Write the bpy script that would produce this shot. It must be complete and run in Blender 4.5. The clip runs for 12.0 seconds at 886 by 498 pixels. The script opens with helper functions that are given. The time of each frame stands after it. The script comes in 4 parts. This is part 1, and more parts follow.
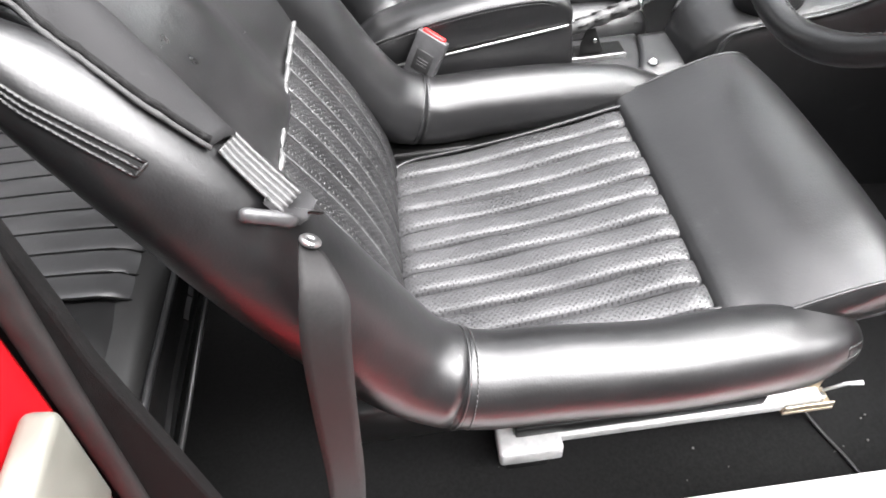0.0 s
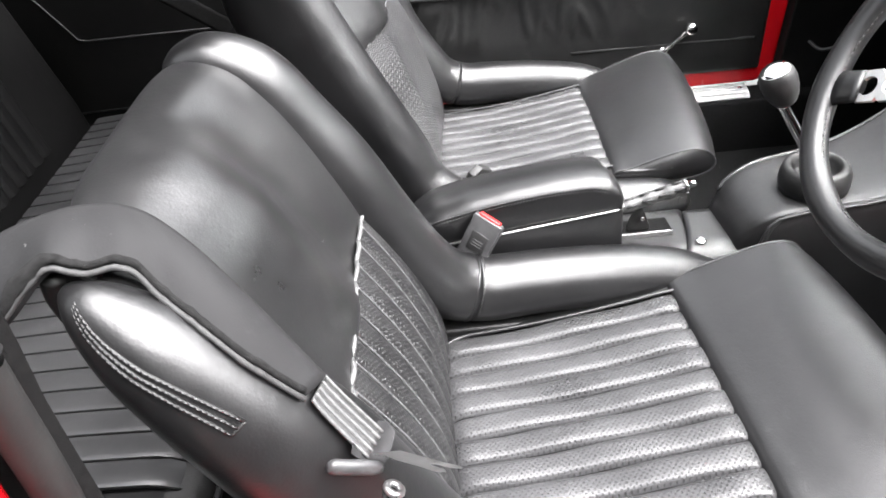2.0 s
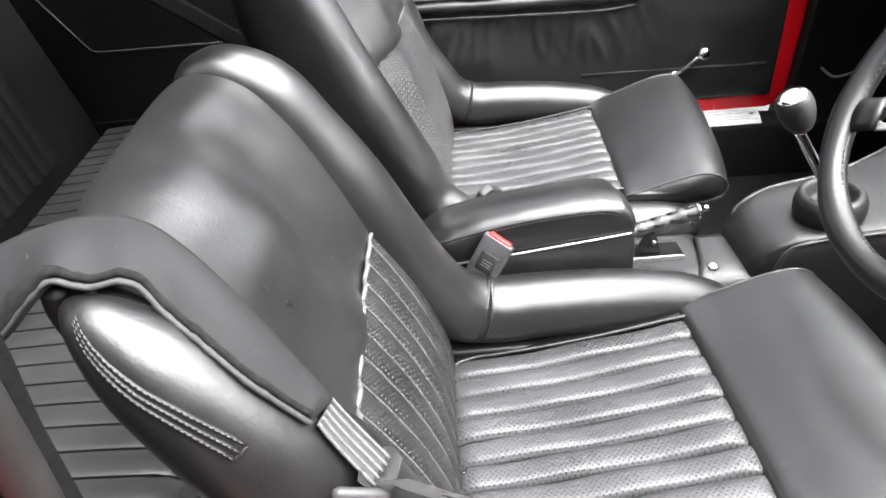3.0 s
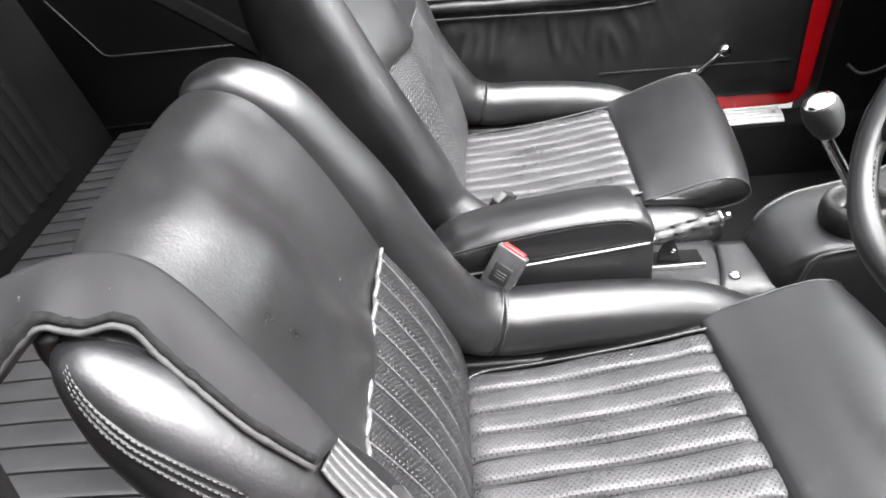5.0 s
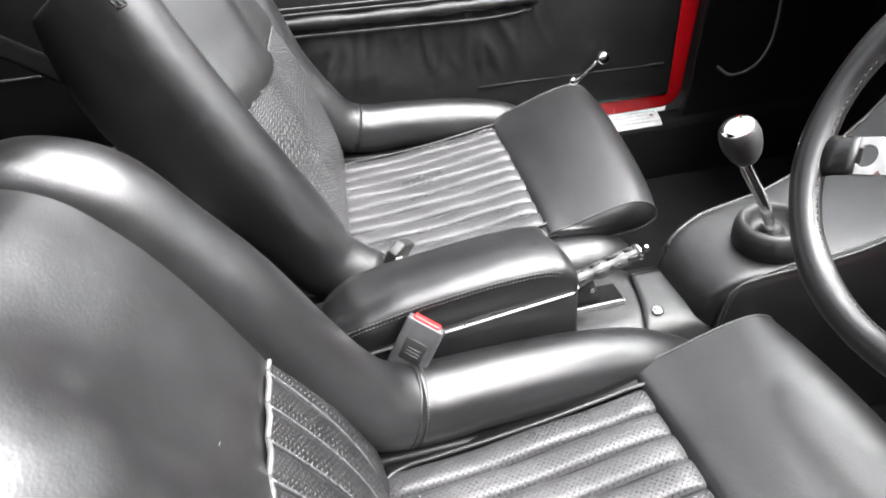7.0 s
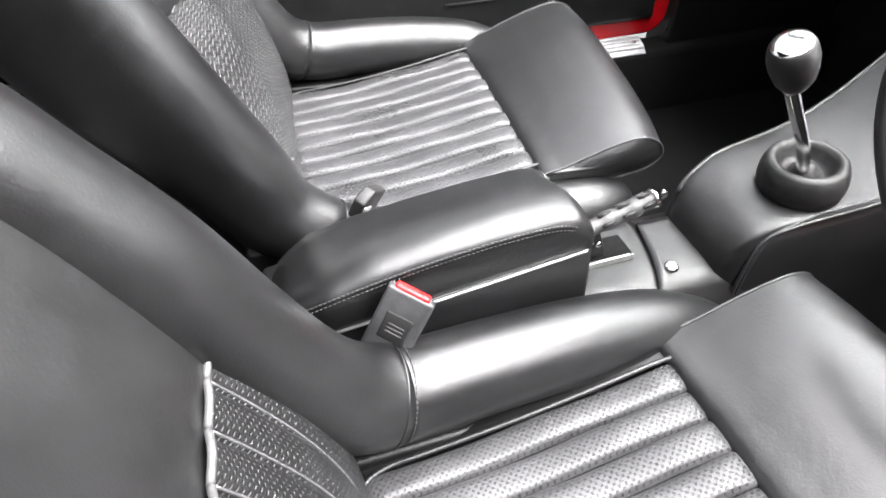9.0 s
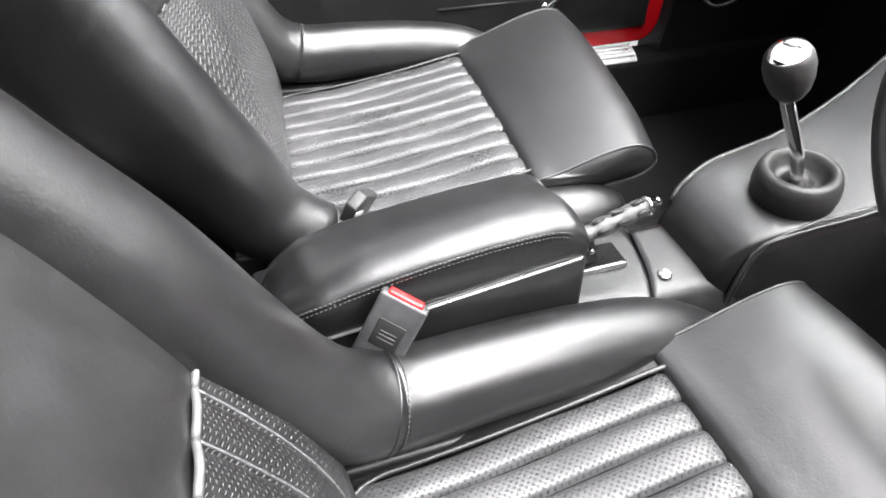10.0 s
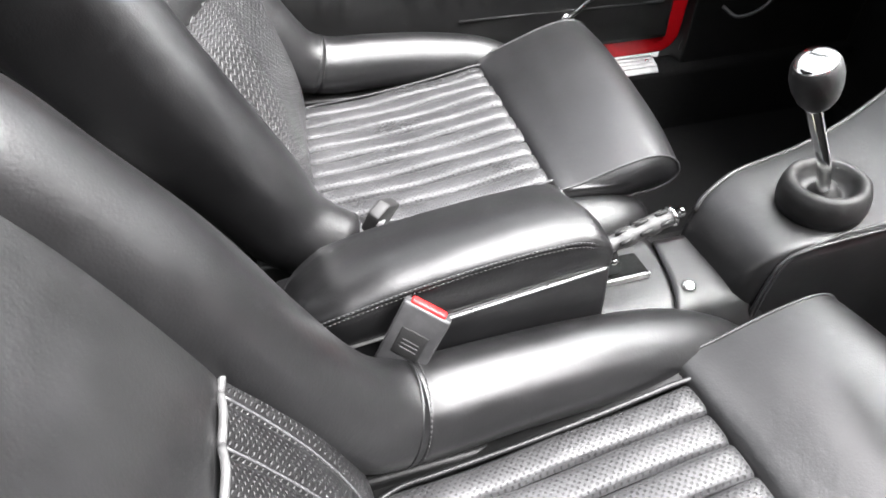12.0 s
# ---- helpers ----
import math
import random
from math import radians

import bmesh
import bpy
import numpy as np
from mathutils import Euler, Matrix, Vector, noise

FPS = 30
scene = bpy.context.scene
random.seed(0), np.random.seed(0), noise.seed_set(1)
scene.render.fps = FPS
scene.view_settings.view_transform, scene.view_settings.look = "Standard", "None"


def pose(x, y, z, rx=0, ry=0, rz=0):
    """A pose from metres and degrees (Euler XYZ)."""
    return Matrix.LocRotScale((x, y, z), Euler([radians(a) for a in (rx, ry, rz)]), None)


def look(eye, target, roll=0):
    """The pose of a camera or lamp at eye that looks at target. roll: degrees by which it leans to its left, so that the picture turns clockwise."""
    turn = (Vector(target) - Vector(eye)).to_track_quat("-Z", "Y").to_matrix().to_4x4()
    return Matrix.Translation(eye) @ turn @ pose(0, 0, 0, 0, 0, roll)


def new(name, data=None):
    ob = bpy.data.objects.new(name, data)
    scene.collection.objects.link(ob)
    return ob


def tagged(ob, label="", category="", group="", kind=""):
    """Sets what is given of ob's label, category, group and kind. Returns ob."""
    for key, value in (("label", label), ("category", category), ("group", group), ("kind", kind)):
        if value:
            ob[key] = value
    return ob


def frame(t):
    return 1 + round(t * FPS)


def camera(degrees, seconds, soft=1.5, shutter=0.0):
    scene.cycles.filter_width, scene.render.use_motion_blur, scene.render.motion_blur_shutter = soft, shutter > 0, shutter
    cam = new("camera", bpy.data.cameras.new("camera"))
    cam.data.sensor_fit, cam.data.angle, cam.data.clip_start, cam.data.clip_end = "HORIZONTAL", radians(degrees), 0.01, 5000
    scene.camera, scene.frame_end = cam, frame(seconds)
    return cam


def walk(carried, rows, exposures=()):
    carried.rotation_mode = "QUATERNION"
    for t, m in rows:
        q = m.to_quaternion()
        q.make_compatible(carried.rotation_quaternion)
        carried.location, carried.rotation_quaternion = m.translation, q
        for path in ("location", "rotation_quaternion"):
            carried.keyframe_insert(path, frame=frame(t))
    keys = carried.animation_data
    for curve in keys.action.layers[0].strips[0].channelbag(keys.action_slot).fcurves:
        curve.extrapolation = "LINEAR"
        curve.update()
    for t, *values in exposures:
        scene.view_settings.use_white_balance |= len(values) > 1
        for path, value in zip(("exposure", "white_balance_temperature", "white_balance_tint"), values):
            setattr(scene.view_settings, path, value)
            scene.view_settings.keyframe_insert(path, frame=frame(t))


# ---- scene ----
cam = camera(69.0, 12.0, soft=1.7, shutter=0.2)
PATH = [
    (0, (-0.275, -0.476, 0.822), (-0.225, 0.851, -0.674), -5.8),
    (0.5, (-0.271, -0.473, 0.814), (-0.207, 0.869, -0.668), -6.3),
    (1, (-0.275, -0.457, 0.84), (-0.186, 0.964, -0.564), -6.0),
    (1.5, (-0.293, -0.428, 0.874), (-0.234, 1.13, -0.38), -5.2),
    (2, (-0.308, -0.418, 0.884), (-0.279, 1.158, -0.347), -5.1),
    (2.5, (-0.309, -0.413, 0.877), (-0.276, 1.179, -0.334), -3.9),
    (3, (-0.314, -0.407, 0.878), (-0.292, 1.204, -0.307), -3.9),
    (5, (-0.308, -0.378, 0.886), (-0.338, 1.221, -0.315), -5.2),
    (5.5, (-0.319, -0.375, 0.885), (-0.379, 1.217, -0.324), -5.5),
    (6, (-0.34, -0.374, 0.887), (-0.432, 1.198, -0.346), -8.1),
    (6.3, (-0.322, -0.354, 0.896), (-0.182, 1.212, -0.34), -2.7),
    (6.5, (-0.308, -0.319, 0.909), (-0.228, 1.284, -0.283), -6.0),
    (6.7, (-0.308, -0.276, 0.903), (-0.193, 1.298, -0.325), -6.9),
    (6.9, (-0.322, -0.229, 0.879), (-0.004, 1.303, -0.367), -1.8),
    (7, (-0.323, -0.217, 0.874), (0.035, 1.316, -0.36), -2.2),
    (7.1, (-0.34, -0.193, 0.859), (0.06, 1.346, -0.354), -2.5),
    (7.3, (-0.342, -0.172, 0.834), (0.234, 1.275, -0.421), 0.6),
    (7.5, (-0.337, -0.152, 0.817), (0.252, 1.261, -0.47), 3.0),
    (7.7, (-0.342, -0.132, 0.808), (0.156, 1.273, -0.526), 0.3),
    (9.3, (-0.327, -0.086, 0.784), (0.17, 1.272, -0.598), 1.9),
    (9.5, (-0.325, -0.085, 0.781), (0.209, 1.258, -0.601), 2.9),
    (10, (-0.334, -0.079, 0.783), (0.196, 1.286, -0.58), 3.0),
    (10.5, (-0.336, -0.079, 0.786), (0.139, 1.298, -0.586), 2.0),
    (11, (-0.341, -0.076, 0.785), (0.123, 1.293, -0.597), 2.0),
    (11.5, (-0.34, -0.075, 0.781), (0.172, 1.29, -0.587), 3.0),
    (12, (-0.339, -0.078, 0.781), (0.148, 1.326, -0.557), 1.9),
]
walk(cam, [(t, look(eye, target, roll)) for t, eye, target, roll in PATH])

# ---- world, sun, exposure ----
world = bpy.data.worlds.new("overcast_sky")
scene.world = world
world.use_nodes = True
wn = world.node_tree
sky = wn.nodes.new("ShaderNodeTexSky")
sky.sky_type, sky.sun_disc = "NISHITA", False
sky.sun_elevation, sky.sun_rotation = radians(59), radians(109)
sky.air_density, sky.dust_density = 1.0, 4.0
grey = wn.nodes.new("ShaderNodeHueSaturation")
grey.inputs["Saturation"].default_value = 0.12
wn.links.new(sky.outputs[0], grey.inputs["Color"])
wn.links.new(grey.outputs[0], wn.nodes["Background"].inputs[0])
wn.nodes["Background"].inputs[1].default_value = 0.08
sun = new("sun", bpy.data.lights.new("sun", "SUN"))
sun.data.energy, sun.data.angle, sun.data.color = 2.35, radians(80), (1.0, 0.97, 0.99)
sun.matrix_world = look((0, 0, 0), (-0.47, 0.16, -0.86))
scene.view_settings.exposure = 3.48

# ---- materials ----


def material(name):
    m = bpy.data.materials.new(name)
    m.use_nodes = True
    t = m.node_tree
    return m, t, t.nodes["Principled BSDF"]


def ramp(t, src, lo, hi, a, b):
    """A remap of a 0..1 value src between a and b."""
    n = t.nodes.new("ShaderNodeMapRange")
    n.inputs[1].default_value, n.inputs[2].default_value, n.inputs[3].default_value, n.inputs[4].default_value = lo, hi, a, b
    t.links.new(src, n.inputs[0])
    return n.outputs[0]


def noise_node(t, scale, detail=3.0, rough=0.55, kind="noise"):
    co = t.nodes.new("ShaderNodeTexCoord")
    n = t.nodes.new("ShaderNodeTexNoise" if kind == "noise" else "ShaderNodeTexVoronoi")
    n.inputs["Scale"].default_value = scale
    if kind == "noise":
        n.inputs["Detail"].default_value, n.inputs["Roughness"].default_value = detail, rough
    t.links.new(co.outputs["Object"], n.inputs["Vector"])
    return n.outputs[0]


def math_node(t, op, a, b):
    n = t.nodes.new("ShaderNodeMath")
    n.operation = op
    for i, v in enumerate((a, b)):
        if isinstance(v, (int, float)):
            n.inputs[i].default_value = v
        else:
            t.links.new(v, n.inputs[i])
    return n.outputs[0]


def mix_color(t, fac, a, b):
    n = t.nodes.new("ShaderNodeMix")
    n.data_type = "RGBA"
    t.links.new(fac, n.inputs[0])
    n.inputs[6].default_value, n.inputs[7].default_value = (*a, 1), (*b, 1)
    return n.outputs[2]


def bump(t, p, height, strength, distance):
    n = t.nodes.new("ShaderNodeBump")
    n.inputs["Strength"].default_value, n.inputs["Distance"].default_value = strength, distance
    t.links.new(height, n.inputs["Height"])
    t.links.new(n.outputs[0], p.inputs["Normal"])
    return n


def vinyl(name, dark, light, rough, grain=480.0, crease=0.34, spread=0.06, spec=0.5):
    """Grained black leathercloth with scuffs and soft creases."""
    m, t, p = material(name)
    broad = noise_node(t, 7.0, 4.0)
    fine = noise_node(t, 60.0, 4.0)
    both = math_node(t, "ADD", math_node(t, "MULTIPLY", broad, 0.65), math_node(t, "MULTIPLY", fine, 0.35))
    base = mix_color(t, ramp(t, both, 0.35, 0.68, 0, 1), dark, light)
    scuff = t.nodes.new("ShaderNodeMix")
    scuff.data_type = "RGBA"
    t.links.new(ramp(t, noise_node(t, 26.0, 9.0, 0.72), 0.60, 0.72, 0.0, 0.65), scuff.inputs[0])
    t.links.new(base, scuff.inputs[6])
    scuff.inputs[7].default_value = (2.2 * light[0], 2.2 * light[1], 2.2 * light[2], 1)
    t.links.new(scuff.outputs[2], p.inputs["Base Color"])
    t.links.new(ramp(t, both, 0.3, 0.7, rough - spread, rough + spread), p.inputs["Roughness"])
    p.inputs["Specular IOR Level"].default_value = spec
    cells = noise_node(t, grain, kind="cells")
    soft = noise_node(t, 22.0, 5.0, 0.6)
    wrinkle = noise_node(t, 120.0, 6.0, 0.7)
    h = math_node(t, "ADD", math_node(t, "MULTIPLY", cells, 0.06), math_node(t, "MULTIPLY", soft, crease * 1.5))
    h = math_node(t, "ADD", h, math_node(t, "MULTIPLY", wrinkle, 0.16))
    bump(t, p, h, 0.33, 0.003)
    return m


def perforated(name, dark, light, rough, pitch, weave=1.0, hole=0.15, amount=0.7, relief=0.7, pierced=False, wavy=0.0):
    """Leathercloth embossed with staggered rows of small dots, or pierced by them, laid out in metres of the piece's own surface."""
    m, t, p = material(name)
    uv = t.nodes.new("ShaderNodeUVMap")
    sep = t.nodes.new("ShaderNodeSeparateXYZ")
    t.links.new(uv.outputs[0], sep.inputs[0])
    k = 2 * math.pi / pitch
    along = math_node(t, "MULTIPLY", sep.outputs[0], k * weave)
    if wavy:
        along = math_node(t, "ADD", along, math_node(t, "MULTIPLY", math_node(t, "SINE", math_node(t, "MULTIPLY", sep.outputs[1], k), 0.0), wavy))
    cx = math_node(t, "COSINE", along, 0.0)
    cy = math_node(t, "COSINE", math_node(t, "MULTIPLY", sep.outputs[1], k), 0.0)
    if wavy:
        cy = math_node(t, "ADD", math_node(t, "MULTIPLY", cy, 0.22), 0.78)
    dots = ramp(t, math_node(t, "MULTIPLY", cx, cy), hole, hole + (0.3 if pierced else 0.55), 0.0, 1.0)
    if pierced:
        dots = math_node(t, "SUBTRACT", 1.0, dots)
    broad = noise_node(t, 14.0, 4.0)
    base = mix_color(t, ramp(t, broad, 0.35, 0.7, 0, 1), dark, light)
    deep = t.nodes.new("ShaderNodeMix")
    deep.data_type = "RGBA"
    t.links.new(math_node(t, "MULTIPLY", math_node(t, "SUBTRACT", 1.0, dots), amount), deep.inputs[0])
    t.links.new(base, deep.inputs[6])
    deep.inputs[7].default_value = (0.5 * dark[0], 0.5 * dark[1], 0.5 * dark[2], 1)
    t.links.new(deep.outputs[2], p.inputs["Base Color"])
    t.links.new(ramp(t, broad, 0.3, 0.7, rough - 0.06, rough + 0.08), p.inputs["Roughness"])
    soft = noise_node(t, 30.0, 4.0)
    h = math_node(t, "ADD", math_node(t, "MULTIPLY", soft, 0.4), dots)
    bump(t, p, h, relief, 0.0012)
    return m


def plain(name, dark, light, rough, metal=0.0, scale=40.0, relief=0.1, spread=0.06, spec=0.5):
    m, t, p = material(name)
    n = noise_node(t, scale, 5.0)
    t.links.new(mix_color(t, ramp(t, n, 0.35, 0.68, 0, 1), dark, light), p.inputs["Base Color"])
    t.links.new(ramp(t, n, 0.3, 0.7, max(0.02, rough - spread), rough + spread), p.inputs["Roughness"])
    p.inputs["Metallic"].default_value = metal
    p.inputs["Specular IOR Level"].default_value = spec
    if relief:
        bump(t, p, noise_node(t, scale * 6, 4.0), relief, 0.001)
    return m


VINYL = vinyl("black_leathercloth", (0.0042, 0.0042, 0.0044), (0.0080, 0.0080, 0.0083), 0.345, spec=0.66)
VINYL_SOFT = vinyl("black_leathercloth_matt", (0.0065, 0.0065, 0.0067), (0.0115, 0.0115, 0.0118), 0.32, spec=0.85)
VINYL_TRIM = vinyl("black_trim_cloth", (0.004, 0.004, 0.004), (0.008, 0.008, 0.008), 0.42, crease=0.5, spec=0.40)
# one perforated leathercloth: lit tone for cushions, shaded tone with glinting dots for backrest
PERF_LIT = perforated("lit_perforated_leathercloth", (0.034, 0.034, 0.035), (0.048, 0.048, 0.0494), 0.31, 0.0064, hole=0.34, amount=0.95, relief=0.9, pierced=True)
PERF_SHADED = perforated("shaded_perforated_leathercloth", (0.011, 0.011, 0.0114), (0.017, 0.017, 0.0175), 0.40, 0.0066, hole=0.30, amount=0.6)
BASKET = perforated("basket_weave_leathercloth", (0.022, 0.022, 0.0227), (0.031, 0.031, 0.032), 0.40, 0.0105, weave=1.9, hole=-0.10, amount=0.92, relief=0.8, wavy=1.5)
PIPING = vinyl("piping_vinyl", (0.016, 0.016, 0.0165), (0.026, 0.026, 0.027), 0.32)
# VINYL toned apart for the front roll, to match how light falls there
VINYL_ROLL = vinyl("black_leathercloth_roll", (0.0075, 0.0075, 0.0078), (0.0125, 0.0125, 0.0129), 0.33, spec=0.60)
GRIP = plain("worn_dark_metal", (0.022, 0.022, 0.022), (0.05, 0.05, 0.05), 0.42, metal=0.0, scale=150)
STEEL = plain("dull_steel", (0.34, 0.34, 0.34), (0.50, 0.50, 0.50), 0.32, metal=0.9, scale=90)
BINDING = plain("pale_binding", (0.014, 0.014, 0.014), (0.032, 0.032, 0.032), 0.7, scale=200, relief=0.5)
# pale base paints in the highlight along the welt's upward edge
WELT_GLINT = plain("welt_highlight_vinyl", (0.05, 0.05, 0.05), (0.09, 0.09, 0.09), 0.4, scale=120)
DARK_THREAD = plain("dark_thread", (0.02, 0.02, 0.02), (0.04, 0.04, 0.04), 0.6, scale=300)
CAPPING = plain("grey_capping", (0.10, 0.10, 0.10), (0.16, 0.16, 0.16), 0.22, metal=0.6, scale=25, relief=0.2)
THREAD = plain("grey_thread", (0.022, 0.022, 0.022), (0.04, 0.04, 0.04), 0.7, scale=300)
RED = plain("red_car_paint", (0.40, 0.004, 0.008), (0.46, 0.006, 0.010), 0.25, scale=10, relief=0.02)
CHROME = plain("chrome", (0.80, 0.80, 0.80), (0.86, 0.86, 0.86), 0.10, metal=1.0, scale=60, relief=0.02, spread=0.04)
ALU = plain("brushed_aluminium", (0.74, 0.74, 0.74), (0.84, 0.84, 0.83), 0.45, metal=1.0, scale=90, relief=0.1)
ZINC = plain("zinc_plated_steel", (0.38, 0.31, 0.22), (0.55, 0.48, 0.38), 0.38, metal=0.8, scale=80, relief=0.15)
PLASTIC = plain("dark_grey_plastic", (0.028, 0.028, 0.029), (0.042, 0.042, 0.043), 0.38, scale=120, relief=0.15)
RUBBER = plain("black_rubber", (0.008, 0.008, 0.008), (0.015, 0.015, 0.015), 0.5, scale=70, relief=0.2, spec=0.4)
SEAL = plain("grey_rubber_seal", (0.009, 0.009, 0.009), (0.014, 0.014, 0.0135), 0.65, scale=50, relief=0.2, spec=0.3)
# belt webbing darkened in its colour for straps that lie in shade
SHADED_WEB = plain("shaded_belt_webbing", (0.007, 0.007, 0.007), (0.013, 0.0125, 0.0125), 0.62, scale=400, relief=0.3, spec=0.22)
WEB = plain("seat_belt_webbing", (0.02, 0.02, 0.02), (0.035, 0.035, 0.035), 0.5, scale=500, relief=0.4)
WORN_ALU = plain("worn_white_metal", (0.40, 0.40, 0.40), (0.54, 0.54, 0.535), 0.42, metal=0.35, scale=60, relief=0.1)
WEB_LINE = plain("webbing_rib", (0.055, 0.055, 0.055), (0.09, 0.09, 0.09), 0.6, scale=300)
# pale colour carries the soft highlight on the flute seam ridges
SEAM_GLINT = plain("seam_ridge_highlight", (0.055, 0.055, 0.056), (0.085, 0.085, 0.087), 0.3, scale=200)
PAD = vinyl("belt_pad_cloth", (0.0098, 0.0098, 0.0102), (0.0148, 0.0148, 0.0153), 0.74, grain=700, crease=0.12, spec=0.2)
FLEECE = plain("fleece_binding", (0.0025, 0.0025, 0.0025), (0.013, 0.013, 0.013), 0.9, scale=260, relief=1.0, spec=0.2)
CARPET = plain("black_carpet", (0.004, 0.004, 0.004), (0.009, 0.009, 0.009), 0.9, scale=220, relief=1.0, spec=0.08)
SHELL = plain("black_painted_steel", (0.006, 0.006, 0.006), (0.011, 0.011, 0.011), 0.5, scale=15, relief=0.1, spec=0.2)
BUTTON = plain("red_release_button", (0.34, 0.006, 0.008), (0.40, 0.010, 0.010), 0.4, scale=40, relief=0.0)
CREAM = plain("cream_plastic", (0.085, 0.085, 0.073), (0.115, 0.115, 0.10), 0.4, scale=30, relief=0.05)
CRUMB = plain("pale_grit", (0.07, 0.07, 0.068), (0.12, 0.12, 0.115), 0.8, scale=300, relief=0.3)
WALL_DARK = plain("dark_blocking_wall", (0.03, 0.03, 0.03), (0.045, 0.044, 0.043), 0.9, scale=4, relief=0.3, spec=0.2)
CONCRETE = plain("dark_asphalt", (0.03, 0.03, 0.03), (0.05, 0.05, 0.049), 0.85, scale=3, relief=0.4)
# rear seat leathercloth twice: lightened where lit on the cushion, darkened for the shaded backrest
PLEAT_LIT = vinyl("lit_pleated_leathercloth", (0.021, 0.021, 0.0216), (0.034, 0.034, 0.0351), 0.36, spec=0.62)
REAR_SHADED = vinyl("shaded_rear_leathercloth", (0.0025, 0.0025, 0.0025), (0.005, 0.005, 0.005), 0.6, crease=0.5, spec=0.1)
CONSOLE = vinyl("black_console_vinyl", (0.006, 0.006, 0.0062), (0.011, 0.011, 0.0114), 0.36, grain=600)


def glass(name):
    m, t, p = material(name)
    p.inputs["Base Color"].default_value = (0.95, 0.98, 0.97, 1)
    p.inputs["Roughness"].default_value = 0.0
    p.inputs["Transmission Weight"].default_value = 1.0
    p.inputs["IOR"].default_value = 1.05
    return m


GLASS = glass("window_glass")

# ---- building helpers ----
FLOOR = 0.04


def thing(name, at, label, category, group="", kind=""):
    e = new(name)
    e.empty_display_size = 0.05
    e.location = at
    return tagged(e, label, category, group, kind)


def root_place(ob):
    p = Vector((0, 0, 0))
    while ob is not None:
        p = p + ob.location
        ob = ob.parent
    return p


def part(name, data, mat, parent=None, label="", smooth=True):
    """Links (verts, faces, uvs) or a bmesh, given in world metres, as one mesh under parent."""
    me = bpy.data.meshes.new(name)
    o = root_place(parent)
    if isinstance(data, bmesh.types.BMesh):
        bmesh.ops.translate(data, verts=data.verts, vec=-o)
        data.to_mesh(me)
        data.free()
    else:
        verts, faces, uvs = data
        me.from_pydata([(x - o.x, y - o.y, z - o.z) for x, y, z in verts], [], faces)
        if uvs is not None:
            lay = me.uv_layers.new(name="UVMap")
            idx = np.empty(len(me.loops), dtype=np.int32)
            me.loops.foreach_get("vertex_index", idx)
            lay.data.foreach_set("uv", np.asarray(uvs, dtype=np.float32)[idx].ravel())
    me.polygons.foreach_set("use_smooth", [smooth] * len(me.polygons))
    me.materials.append(mat)
    me.update()
    ob = new(name, me)
    ob.parent = parent
    if label:
        ob["label"] = label
    return ob


def single(name, data, mat, label, category, group="", kind="", smooth=True):
    """A thing of one mesh with its origin at its middle base."""
    ob = part(name, data, mat, None, "", smooth)
    vs = np.array([v.co for v in ob.data.vertices])
    c = Vector(((vs[:, 0].min() + vs[:, 0].max()) / 2, (vs[:, 1].min() + vs[:, 1].max()) / 2, vs[:, 2].min()))
    ob.data.transform(Matrix.Translation(-c))
    ob.location = c
    return tagged(ob, label, category, group, kind)


def join(*lists):
    V, F, U, n = [], [], [], 0
    for v, f, u in lists:
        V += list(v)
        F += [tuple(i + n for i in q) for q in f]
        U += list(u) if u is not None else [(0, 0)] * len(v)
        n += len(v)
    return V, F, U


def surface(fn, us, vs, close_u=False, close_v=False, uv=None):
    """A sheet of quads over fn(u, v); uv maps (u, v) to metres on the sheet."""
    nu, nv = len(us), len(vs)
    V = [tuple(fn(u, v)) for u in us for v in vs]
    U = [uv(u, v) if uv else (u, v) for u in us for v in vs]
    F = []
    for i in range(nu if close_u else nu - 1):
        for j in range(nv if close_v else nv - 1):
            a, b = i * nv + j, ((i + 1) % nu) * nv + j
            c, d = ((i + 1) % nu) * nv + (j + 1) % nv, i * nv + (j + 1) % nv
            F.append((a, b, c, d))
    return V, F, U


def spline(pts, n):
    """n points along a smooth curve through pts."""
    P = np.array(pts, dtype=float)
    m = len(P)
    ext = np.vstack([2 * P[0] - P[1], P, 2 * P[-1] - P[-2]])
    out = []
    for s in np.linspace(0, m - 1, n):
        i = min(int(s), m - 2)
        f = s - i
        a, b, c, d = ext[i], ext[i + 1], ext[i + 2], ext[i + 3]
        out.append(0.5 * ((2 * b) + (c - a) * f + (2 * a - 5 * b + 4 * c - d) * f * f + (3 * b - a - 3 * c + d) * f ** 3))
    return np.array(out)


